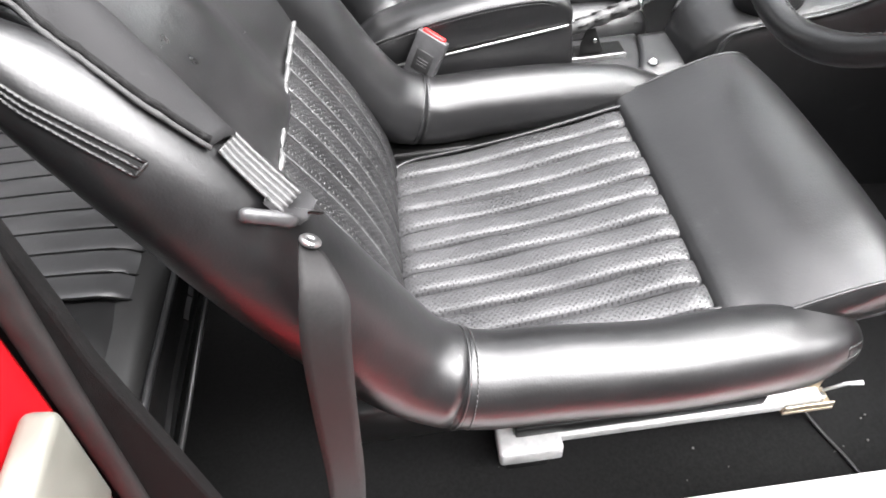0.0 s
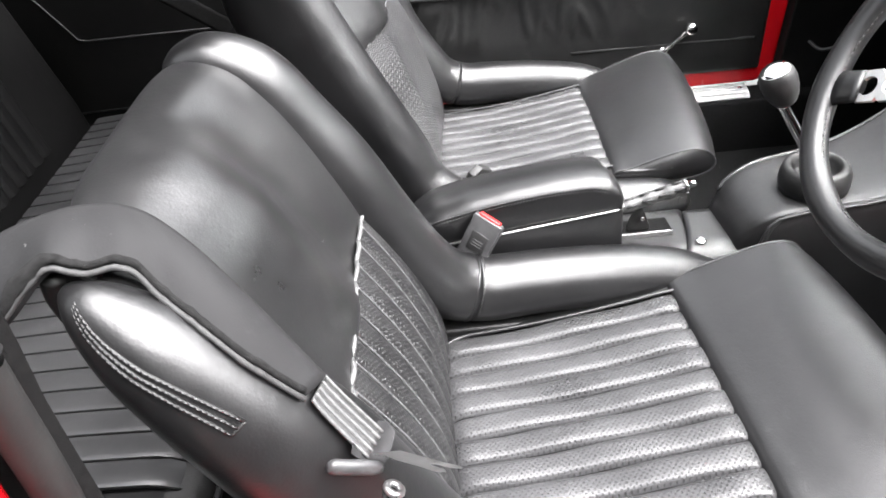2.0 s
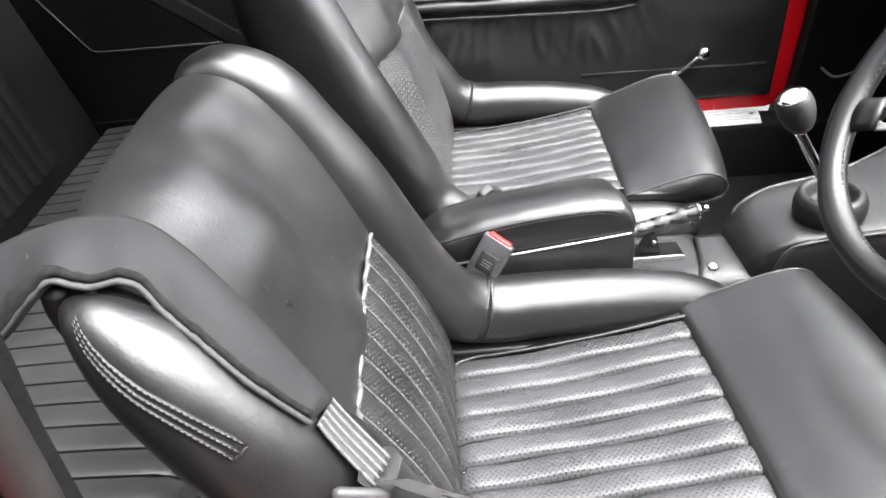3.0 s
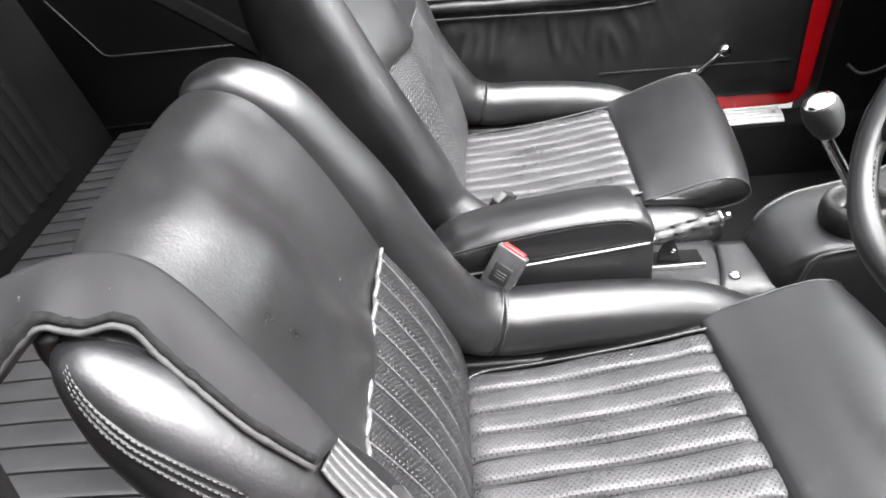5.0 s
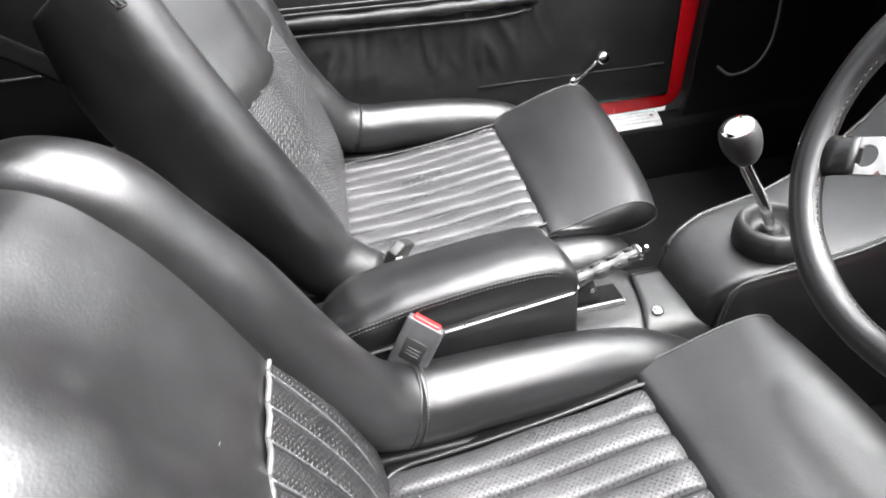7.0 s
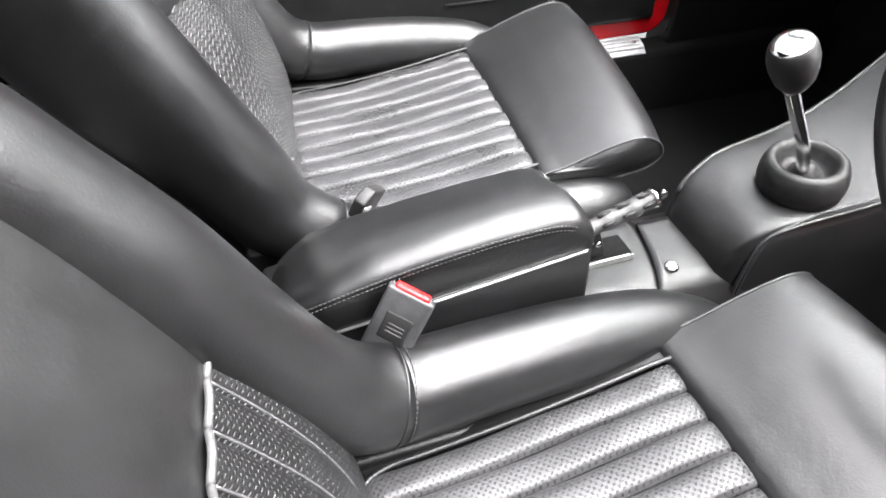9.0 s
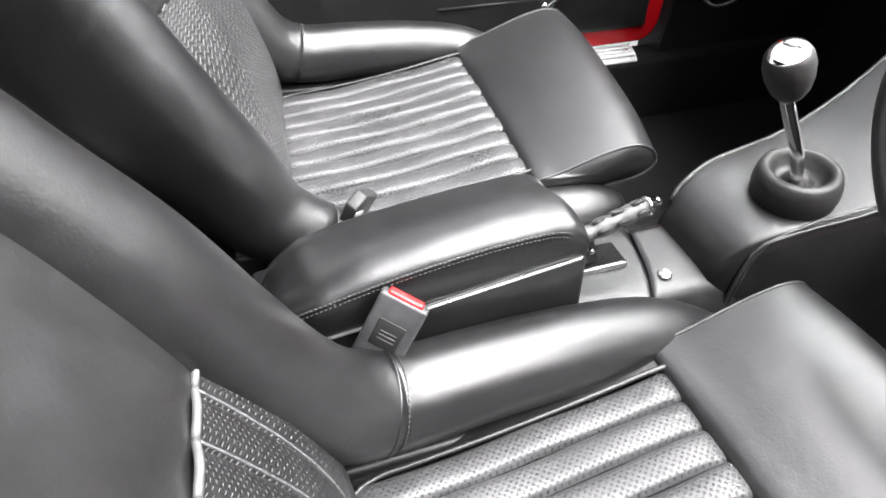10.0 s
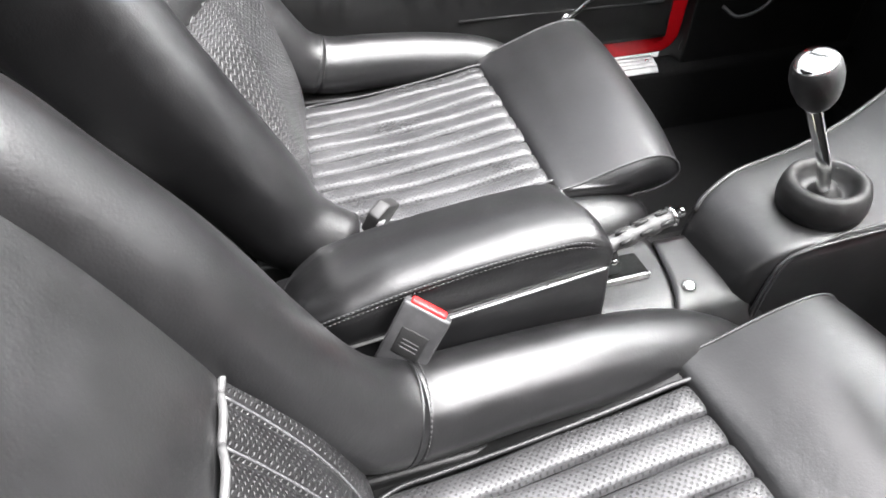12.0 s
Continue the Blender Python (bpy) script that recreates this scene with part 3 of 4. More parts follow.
ROLL_MID = [(-0.006, 0.290), (-0.002, 0.306), (0.028, 0.321), (0.062, 0.336), (0.100, 0.349), (0.135, 0.355), (0.162, 0.350), (0.184, 0.331), (0.192, 0.304), (0.180, 0.276), (0.14, 0.258), (0.05, 0.252)]
ROLL_END = [(-0.006, 0.290), (-0.002, 0.303), (0.028, 0.312), (0.058, 0.324), (0.095, 0.338), (0.128, 0.346), (0.152, 0.344), (0.170, 0.332), (0.175, 0.314), (0.160, 0.299), (0.12, 0.290), (0.04, 0.286)]
ROLL_W = 0.188


def build_seat(name, label, group, stitch, tab_end, slope, sink, flats, far_rows, near_rows, side_rows, rise, plump, drop, welt_r, deep, skew):
    """plump brings the lumbar panel forward; sink and flats shape the bolsters, deep draws out the near one backwards."""
    recline(slope)
    shape_bolsters(far_rows, near_rows, sink, flats, rise, side_rows)
    seat = thing(name, (0, SY, FLOOR), label, "car seat", group)
    # cushion and its flutes
    body = part("cushion", block((-0.37, SY - 0.152, 0.115), (0.11, SY + 0.152, 0.234), 0.02), VINYL_TRIM, seat, "black seat base")
    for side in (1, -1):
        part("cushion_skirt", block((-0.375, SY + min(side * 0.170, side * 0.205), 0.20), (0.02, SY + max(side * 0.170, side * 0.205), 0.262), 0.006), VINYL_TRIM, body, "black side of the cushion")
    part("seat_pan", block((-0.37, SY - 0.192, 0.205), (0.10, SY + 0.192, 0.237), 0.01), VINYL_TRIM, seat, "black underside of the cushion")
    fw, n = 0.325 / 10, 10
    for k in range(n):
        w0 = -0.1625 + k * fw

        def flute(u, s):
            x = -0.312 + 0.316 * u
            crown = 0.004 * (1 - ((w0 + s * fw) / 0.1625) ** 2)
            tuck = 0.012 * max(0.0, 1 - u / 0.06) ** 2 + 0.008 * max(0.0, (u - 0.96) / 0.04) ** 2
            wob = 0.0012 * math.sin(14 * u + k * 2.1) * (1 if 0 < s < 1 else 0.4)
            return x, SY + w0 + s * fw + 0.0006 * math.sin(9 * u + k), cushion_base(x) + 0.0080 * (1 - abs(2 * s - 1) ** 4.6) * (1 - max(0.0, (u - 0.90) / 0.10) ** 2) + crown - tuck + wob

        part("flute", surface(flute, np.linspace(0, 1, 36), (0.0, 0.012, 0.03, 0.05, 0.075, 0.10, 0.125, 0.15, 0.19, 0.26, 0.4, 0.55, 0.7, 0.82, 0.9, 0.95, 0.985, 1.0), uv=lambda u, s: (0.316 * u, w0 + s * fw)), PERF_LIT, body)
    edge = [(0.004, 0.1635, 0.303)] + [(x, 0.1645, cushion_base(x) + 0.006) for x in np.linspace(-0.02, -0.275, 12)] + [(-0.298, 0.158, cushion_base(-0.3) + 0.006), (-0.309, 0.142, cushion_base(-0.31) + 0.004)]
    loop = edge + [(-0.312, w, cushion_base(-0.31) + 0.003) for w in np.linspace(0.11, -0.11, 6)] + [(x, -w, z) for x, w, z in edge[::-1]]
    for side in (1, -1):
        part("cushion_border", surface(lambda x, s: (x, SY + side * (0.163 + 0.030 * s), cushion_base(x) + 0.003 - 0.001 * s), np.linspace(-0.30, 0.004, 16), np.linspace(0, 1, 4)), VINYL_TRIM, body)
    part("cushion_piping", tube(spline([(x, SY + w, z) for x, w, z in loop], 110), 0.0025, 7), PIPING, body, "raised piping round the cushion")
    # bolsters
    for side in (1, -1):
        p, r = bolster_rows(side, SEAM, 109)
        cb = part("cushion_bolster", tube(p, r, 36, side=(0, 1, 0)), VINYL, seat)
        p, r = bolster_rows(side, 0, SEAM + 1)
        bb = part("back_bolster", tube(p, [k * 1.012 for k in r], 36, side=(0, 1, 0), squash=FLAT[side][:SEAM + 1], deep=[1 + ((deep - 1) * min(1.0, max(0.0, (57 - i) / 24)) if side < 0 else 0.0) for i in range(SEAM + 1)]), VINYL, seat)
        ring = [bolster_point(side, SEAM + 1, a, 0.0008) for a in range(-20, 200, 6)]
        part("bolster_seam", stitches(ring, 0.0045, 0.0036, 0.0006), DARK_THREAD, cb)
        welt = [bolster_point(side, SEAM, a, 0.0004) for a in range(-30, 215, 6)]
        part("bolster_welt", tube(welt, 0.0016, 6), VINYL, cb)
        lean = lambda i: float(np.interp(i, [8, 9, 10, 12, 14, 16, 18, 20, 22, 24, 26], [34, 25, 18, 11, 10, 12, 15, 20, 24, 28, 32]))
        for o in (-7, 0, 7):
            bead = [bolster_point(side, i, lean(i) + o, 0.0008) for i in range(8, tab_end)]
            part("tab_bead", tube(bead, 0.0013, 7), VINYL_TRIM, bb)
            part("tab_stitching", stitches([p + Vector((0, side * 0.0011, 0.0011)) for p in bead], 0.0036, 0.0025, 0.0005), DARK_THREAD, bb)
        part("tab_bead", tube([bolster_point(side, tab_end - 1, lean(tab_end - 1) + o, 0.0008) for o in range(-7, 8, 2)], 0.0013, 7), VINYL_TRIM, bb, "end of the stitched closing tab")
        for o in (-9, 9):
            toe = [bolster_point(side, i, 30 + o, 0.0008) for i in range(91, 104)]
            part("toe_bead", tube(toe, 0.0012, 7), VINYL_TRIM, cb)
            part("toe_stitching", stitches([p + Vector((0, side * 0.001, 0.001)) for p in toe], 0.0036, 0.0025, 0.0006), THREAD, cb)
        part("toe_bead", tube([bolster_point(side, 91, 30 + o, 0.0008) for o in range(-9, 10, 3)], 0.0012, 7), VINYL_TRIM, cb, "end of the stitched toe tab")
    # front roll
    mid, end = spline([(x, 0, z) for x, z in ROLL_MID], 44), spline([(x, 0, z) for x, z in ROLL_END], 44)

    def roll(i, w):
        f = min(1.0, abs(w) / ROLL_W) ** 3
        p = mid[int(i)] * (1 - f) + end[int(i)] * f
        return p[0] + skew * w * max(0.0, min(1.0, p[0] / 0.08)), SY + w, p[2] + 0.5 * skew * w * max(0.0, min(1.0, p[0] / 0.08))

    ws = np.linspace(-ROLL_W, ROLL_W, 41)
    fr = part("front_roll", surface(roll, range(44), ws, uv=lambda i, w: (i * 0.012, w)), VINYL_ROLL, seat, "plain padded front roll")
    for side in (1, -1):
        rim = np.array([roll(i, side * ROLL_W) for i in range(44)])
        c = rim.mean(0)
        part("roll_end", surface(lambda f, i: (c[0] + (rim[int(i)][0] - c[0]) * f, SY + side * (ROLL_W + 0.010 * (1 - f * f)), c[2] + (rim[int(i)][2] - c[2]) * f), np.linspace(0.02, 1, 8), range(44), close_v=True), VINYL, fr, "rounded end of the roll")
        part("roll_piping", tube(rim[1:43], 0.0018, 7), PIPING, fr)
    fluted = name == "driver_seat"
    dip = lambda w: drop * max(0.0, (-w - 0.05) / 0.11) ** 1.5
    # backrest: shell, plain pad, fluted lumbar panel
    prof = spline([(stitch - 0.010, 0, 0.022), (stitch, 0, 0.031 + 0.4 * plump), (max(0.30, stitch + 0.03), 0, 0.028 + 0.3 * plump), (0.36, 0, 0.0215), (0.41, 0, 0.012), (0.440, 0, 0.002), (0.460, 0, -0.012), (0.470, 0, -0.030), (0.464, 0, -0.046), (0.44, 0, -0.055), (0.30, 0, -0.055), (0.0, 0, -0.05)], 60)

    def pad(i, s):
        v, d = prof[int(i)][0], prof[int(i)][2]
        front = max(0.0, min(1.0, (d + 0.03) / 0.05))
        front = front * front * (3 - 2 * front)
        near_top = max(0.0, min(1.0, (v - 0.36) / 0.11))
        corner = 0.014 * abs(s) ** 5 * near_top * near_top
        wide = min(1.0, i / 10)
        slim = 0.085 * max(0.0, min(1.0, (-0.012 - d) / 0.03)) if s < 0 else 0.0
        d -= dip(s * 0.165) * front
        return back(v - corner + rise * max(0.0, (v - 0.36) / 0.1), s * (0.163 + 0.009 * wide - slim), d + (0.006 + 0.008 * wide) * s * s * front + (0.005 * math.sin(3 * s + 9 * v) + 0.0020 * math.sin(8.5 * s + 5 * v + 0.6) + (0.008 + 0.016 * math.exp(-((s + 0.22) / 0.34) ** 2)) * max(0.0, min(1.0, (v - 0.22) / 0.16))) * front * (1 - s * s))

    upper = part("backrest_pad", surface(pad, range(60), np.linspace(-1, 1, 37), uv=lambda i, s: (i * 0.012, s * 0.16)), VINYL_SOFT, seat, "plain padded upper backrest")
    # tube on the pad's near edge, added for the bolster's bright upper sliver
    rim = [Vector(pad(i, -0.94)) - BN * 0.003 for i in range(9, 34)]
    part("bolster_sliver", tube(rim, [0.0105 * min(1.0, 0.25 + k / 5, 0.25 + (24 - k) / 5) for k in range(25)], 14), VINYL, upper, "tube added for the near bolster's upper sliver")
    leaning = Matrix(((BN.x, 0, BU.x, -0.33), (0, 1, 0, SY), (BN.z, 0, BU.z, 0.25), (0, 0, 0, 1)))
    part("back_shell", block((-0.052, -0.085, -0.08), (-0.012, 0.165, 0.41), 0.012, 3, m=leaning), VINYL_TRIM, seat, "black rear shell of the backrest")
    part("shell_base", block((-0.048, -0.150, -0.085), (-0.006, 0.188, 0.13), 0.01, 2, m=leaning), VINYL_TRIM, seat)
    lumbar = spline([(-0.035, 0, 0.010), (0.0, 0, 0.026), (0.06, 0, 0.040), (0.13, 0, 0.044), (0.81 * stitch, 0, 0.040), (stitch, 0, 0.034)], 30) + np.array([(0, 0, plump)] * 30) * np.linspace(1.0, 0.4, 30)[:, None]
    panel = part("lumbar_panel", surface(lambda i, w: back(lumbar[int(i)][0], w, lumbar[int(i)][2] - dip(w) - 0.006), range(30), np.linspace(-0.16, 0.16, 9)), VINYL_SOFT, seat, "perforated fluted lower backrest")
    for side in (1, -1):
        part("panel_side", surface(lambda i, s: back(lumbar[int(i)][0], side * (0.1625 + 0.012 * s), (lumbar[int(i)][2] - dip(side * 0.1625)) * (1 - s) - 0.012 * s), range(30), np.linspace(0, 1, 5)), VINYL_SOFT, panel)
        part("pad_side", surface(lambda i, s: back(prof[int(i)][0], side * (0.163 + 0.009 * min(1.0, i / 9) + 0.003 * s), (prof[int(i)][2] + 0.010 - dip(side * 0.165)) * (1 - s) - 0.012 * s), range(30), np.linspace(0, 1, 5)), VINYL_SOFT, panel)
    for k in range(n):
        w0 = -0.1625 + k * fw

        def bflute(i, s):
            v, d = lumbar[int(i)][0], lumbar[int(i)][2]
            wc = (w0 + s * fw)
            return back(v, wc, d - dip(wc) + (pillow(s, 0.0085) if fluted else 0.006) - 0.002 + 0.006 * (wc / 0.1625) ** 2 - 0.006)

        part("flute", surface(bflute, range(30), np.linspace(0, 1, 9), uv=lambda i, s: (i * 0.0105, w0 + s * fw)), BASKET if name == "passenger_seat" else PERF_SHADED, panel)
        if k and fluted:
            seam_line = [back(lumbar[i][0], w0 + 0.003, lumbar[i][2] - dip(w0) + 0.006 * (w0 / 0.1625) ** 2 - 0.0045) for i in range(2, 29)]
            part("seam_bead", tube(seam_line, 0.0011, 6), SEAM_GLINT, panel)
        part("scallop_welt", tube(spline([back(stitch - 0.0015, w0, 0.0325 + 0.006 * (w0 / 0.1625) ** 2), back(stitch + (0.001 if fluted else -0.0015), w0 + fw / 2, (0.0365 if fluted else 0.0345) + 0.006 * (w0 / 0.1625) ** 2), back(stitch - 0.0015, w0 + fw, 0.0325 + 0.006 * ((w0 + fw) / 0.1625) ** 2)], 9) + np.array(BN) * (0.4 * plump - dip(w0 + fw / 2)), welt_r, 6), WELT_GLINT, panel, "scalloped welt with its edge highlight in its pale colour")
    bracket = part("belt_guide", lathe([(0.013, -0.008), (0.014, 0), (0.013, 0.004), (0.009, 0.005), (0, 0.005)], back(0.452, -0.165, -0.004), (-0.35, -0.75, 0.2), 20), SHELL, seat, "black round belt guide")
    part("guide_screw", lathe([(0.004, 0), (0.004, 0.002), (0, 0.003)], Vector(back(0.452, -0.165, -0.004)) + 0.008 * Vector((-0.35, -0.75, 0.2)).normalized() + Vector((0.006, 0, -0.004)), (-0.35, -0.75, 0.2), 10), SHELL, bracket)
    # runners under the seat
    for side in (1, -1):
        yy = SY + side * 0.166
        rail = part("seat_runner", block((-0.215, yy - 0.012, 0.082), (0.125, yy + 0.012, 0.098), 0.003), WORN_ALU, seat, "bright seat runner")
        part("runner_end", block((0.125, yy - 0.015, 0.076), (0.188, yy + 0.013, 0.082), 0.0015), ZINC, rail, "yellowed zinc latch channel")
        part("runner_lip", block((0.125, yy + 0.009, 0.083), (0.180, yy + 0.013, 0.105), 0.0012), ZINC, rail)
        part("runner_lip", block((0.125, yy - 0.015, 0.083), (0.186, yy - 0.012, 0.094), 0.0012), ZINC, rail)
        part("latch_slide", block((0.120, yy - 0.010, 0.084), (0.172, yy + 0.007, 0.099), 0.003), WORN_ALU, rail, "pale sliding latch")
        part("latch_pin", lathe([(0.0055, 0), (0.0055, 0.006), (0.004, 0.008), (0, 0.008)], (0.176, yy - 0.002, 0.083), segs=12), STEEL, rail, "steel latch pin")
        part("latch_lever", tube([(0.176, yy, 0.098), (0.196, yy - 0.004, 0.116), (0.212, yy - 0.008, 0.121)], [0.002, 0.0024, 0.003], 8), WORN_ALU, rail, "bright tip of the latch lever")
        part("runner_foot", block((-0.222, yy - 0.029, 0.072), (-0.146, yy + 0.014, 0.101), 0.005), WORN_ALU, rail, "bright mounting foot")
        part("runner_foot", block((-0.21, yy - 0.02, FLOOR), (-0.16, yy + 0.012, 0.073), 0.003), SHELL, rail)
        part("runner_riser", block((-0.2, yy - 0.008, 0.098), (0.1, yy + 0.008, 0.118), 0.003), SHELL, rail)
    return seat


seat = build_seat("driver_seat", "black leathercloth bucket seat with fluted perforated centre", "front seats", 0.236, 27, 22, 0.0, (1.0, 1.0), FAR_ROWS, NEAR_ROWS + BACK_ROWS[6:], SEAT_ROWS[:3] + NEAR_TOE, 0.0, 0.0, 0.0, 0.0026, 1.0, 0.0)
part("shell_rim", tube(spline([(-0.512, -0.140, 0.676), (-0.515, -0.138, 0.666), (-0.518, -0.135, 0.655), (-0.521, -0.128, 0.634), (-0.519, -0.118, 0.618)], 14), 0.0072, 10), RUBBER, seat, "black rounded rim of the seat shell")
passenger = build_seat("passenger_seat", "black leathercloth bucket seat with basket-weave lower backrest", "front seats", 0.280, 23, 17.5, 0.014, (0.85, 1.0), BACK_ROWS, PASSENGER_NEAR, PASSENGER_SIDE, 0.07, 0.014, 0.044, 0.0008, 2.3, 0.085)
passenger.location = (0.022, 0.6725, FLOOR)
passenger.rotation_euler = (0, 0, radians(-4))
recline(22)

# ---- rear seat ----
rear = thing("rear_seat", (-0.85, 0.36, 0.20), "black pleated leathercloth rear seat", "rear seat")
rc = part("rear_cushion", block((-1.02, -0.20, 0.20), (-0.555, 0.92, 0.295), 0.03, 3), VINYL_TRIM, rear)
part("front_piping", tube(spline([(-0.56, -0.19, 0.2), (-0.553, -0.185, 0.26), (-0.556, -0.16, 0.291), (-0.553, 0.1, 0.292), (-0.553, 0.9, 0.292)], 30), 0.004, 7), PIPING, rc)
PW = 0.0345
for k in range(27):
    y0 = -0.023 + k * PW

    def pleat(u, s):
        x = -1.0 + 0.449 * u
        fall = 0.055 * max(0, (u - 0.82) / 0.18) ** 2.4
        return x, y0 + (0.035 + 0.93 * s) * PW, 0.3005 + 0.0016 * (1 - abs(2 * s - 1) ** 4) + 0.012 * math.sin(math.pi * min(1, u)) - fall

    part("pleat", surface(pleat, np.linspace(0, 1, 16), (0.0, 0.012, 0.05, 0.2, 0.5, 0.8, 0.95, 0.988, 1.0)), PLEAT_LIT, rc)
    # black bead laid along each gap to give the dark of its shade
    part("pleat_gap_shade", tube([(pleat(u, 0.0)[0], y0, pleat(u, 0.0)[2] + 0.0001) for u in np.linspace(0, 0.99, 14)], 0.0016, 6), CARPET, rc)
# side panel in darker VINYL, for the driver seat's shadow on it
part("side_panel", surface(lambda u, s: (-1.0 + 0.449 * u, -0.20 + s * 0.176, 0.294 + 0.010 * math.sin(math.pi * (0.5 + 0.5 * s)) - 0.02 * (1 - s) ** 2 + 0.012 * math.sin(math.pi * u) - 0.05 * max(0, (u - 0.82) / 0.18) ** 2.4), np.linspace(0, 1, 14), np.linspace(0, 1, 6)), VINYL, rc)
part("lower_piping", tube([(-0.553, -0.19, 0.207), (-0.551, 0.3, 0.207), (-0.553, 0.9, 0.207)], 0.0035, 7), PIPING, rc)
# the backrest's shade is put into its near-black colour
rb = part("rear_backrest", prism([(-1.30, 0.24), (-1.02, 0.24), (-1.035, 0.34), (-1.13, 0.73), (-1.17, 0.76), (-1.30, 0.76)], 1, -0.20, 0.92, 0.012), REAR_SHADED, rear)
for k in range(22):
    y0 = -0.02 + k * PW

    def bpleat(u, s):
        return -1.028 - 0.102 * u + 0.24 * pillow(s, 0.03) + 0.012 * math.sin(math.pi * u), y0 + s * PW, 0.32 + 0.40 * u

    part("pleat", surface(bpleat, np.linspace(0, 1, 14), np.linspace(0, 1, 7)), REAR_SHADED, rb)

# ---- centre armrest ----
arm = thing("armrest_box", (-0.19, 0.357, 0.26), "black padded armrest box on the tunnel", "armrest")
STRIP = lambda x: 0.354 + (x + 0.205) * 0.125


def lid_top(x):
    return float(np.interp(x, [-0.345, -0.338, -0.325, -0.30, -0.26, -0.20, -0.14, -0.09, -0.066, -0.052, -0.046], [0.346, 0.362, 0.374, 0.389, 0.402, 0.412, 0.419, 0.421, 0.417, 0.405, 0.391]))


def lid_section(u, t):
    """The lid across at u of its length: a crest nearer the driver, falling softly to the far side."""
    x = -0.345 + 0.299 * u
    lo, hi = STRIP(x) - 0.004, max(STRIP(x) + 0.004, lid_top(x))
    a = 2 * math.pi * t
    c, s = math.cos(a), math.sin(a)
    end = min(1.0, max(0.0, (0.345 + x) / 0.045) ** 0.5 * 0.6 + 0.40, (-0.046 - x) / 0.014 + 0.86)
    e = math.copysign(abs(c) ** 0.45, c)
    y = 0.336 + (0.0535 if e < 0 else 0.056) * end * e
    fall = 0.024 * max(0.0, (y - 0.320) / 0.07) ** 1.3 if s > 0 else 0.0
    z = (lo + hi) / 2 + (hi - lo) / 2 * math.copysign(abs(s) ** (0.70 if s > 0 else 0.25), s) - fall * max(0.0, s)
    return x, y, z


us = np.concatenate([np.linspace(0, 0.12, 8), np.linspace(0.15, 0.85, 18), np.linspace(0.88, 1.0, 10)])
lid = part("lid", surface(lid_section, us, np.linspace(0, 1, 49)[:-1], close_v=True), VINYL, arm, "padded armrest lid")
part("lid_rear", surface(lambda f, t: (lid_section(0.0, t)[0] - 0.004 * (1 - f * f), 0.336 + (lid_section(0.0, t)[1] - 0.336) * f, STRIP(-0.345) + (lid_section(0.0, t)[2] - STRIP(-0.345)) * f), np.linspace(0.02, 1, 5), np.linspace(0, 1, 49)[:-1], close_v=True), VINYL, lid)
part("lid_front", surface(lambda f, t: (lid_section(1.0, t)[0] + 0.004 * (1 - f * f), 0.336 + (lid_section(1.0, t)[1] - 0.336) * f, (STRIP(-0.046) + lid_top(-0.046)) / 2 + (lid_section(1.0, t)[2] - (STRIP(-0.046) + lid_top(-0.046)) / 2) * f), np.linspace(0.02, 1, 6), np.linspace(0, 1, 49)[:-1], close_v=True), VINYL, lid)
part("box", prism([(-0.345, 0.25), (-0.036, 0.25), (-0.046, STRIP(-0.046)), (-0.35, STRIP(-0.35))], 1, 0.284, 0.393, 0.006), VINYL, arm, "black vinyl covered box")
part("edge_strip", tube([(-0.349, 0.2835, STRIP(-0.349)), (-0.2, 0.2815, STRIP(-0.2)), (-0.056, 0.2825, STRIP(-0.056)), (-0.046, 0.289, STRIP(-0.046)), (-0.0445, 0.337, STRIP(-0.046)), (-0.046, 0.388, STRIP(-0.046))], 0.0017, 7), STEEL, arm, "bright metal edging strip")
seam = [(-0.332, 0.2960, 0.362), (-0.307, 0.2875, 0.377), (-0.25, 0.2850, 0.393), (-0.204, 0.2845, 0.402), (-0.15, 0.2845, 0.409), (-0.10, 0.2848, 0.411), (-0.075, 0.2855, 0.406), (-0.056, 0.2885, 0.391)]
seam = spline(seam, 40)
part("lid_stitching", stitches(seam, 0.0042, 0.003, 0.0006, (0, -0.0018, 0.002)), DARK_THREAD, lid)
part("lid_stitching", stitches(seam, 0.0042, 0.003, 0.0006, (0, -0.0022, -0.003)), DARK_THREAD, lid)
far_seam = seam * np.array((1, -1, 1)) + np.array((0, 0.674, -0.026))
part("lid_stitching", stitches(far_seam, 0.0042, 0.003, 0.0006, (0, 0.0018, 0.002)), DARK_THREAD, lid)
part("lid_welt", tube(far_seam, 0.0016, 6), VINYL, lid)
part("lid_welt", tube(seam + np.array((0, -0.0008, 0)), 0.0016, 6), VINYL, lid)

# ---- tunnel covers, handbrake ----
def cover(fn, mat, name, label):
    return single(name, slab(surface(fn, np.linspace(0, 1, 12), np.linspace(0, 1, 16)), 0.0035), mat, label, "tunnel cover")


def over_tunnel(y):
    c = min(0.999, abs(y - 0.355) / 0.092)
    return FLOOR - 0.01 + 0.238 * math.sin(math.acos(c ** (1 / 0.42))) ** 0.42


cover(lambda u, v: (-0.035 + 0.125 * u, 0.268 + 0.155 * v, over_tunnel(0.268 + 0.155 * v) + 0.006), CONSOLE, "tunnel_cover", "plain black vinyl tunnel cover below the handbrake")
cover(lambda u, v: (0.052 + 0.035 * v * v + 0.012 * math.sin(3 * v) + (0.115 - 0.03 * v) * u, 0.267 + 0.125 * v, over_tunnel(0.267 + 0.125 * v) + 0.0115), CONSOLE, "gaiter_flap", "black vinyl flap screwed over the tunnel cover")
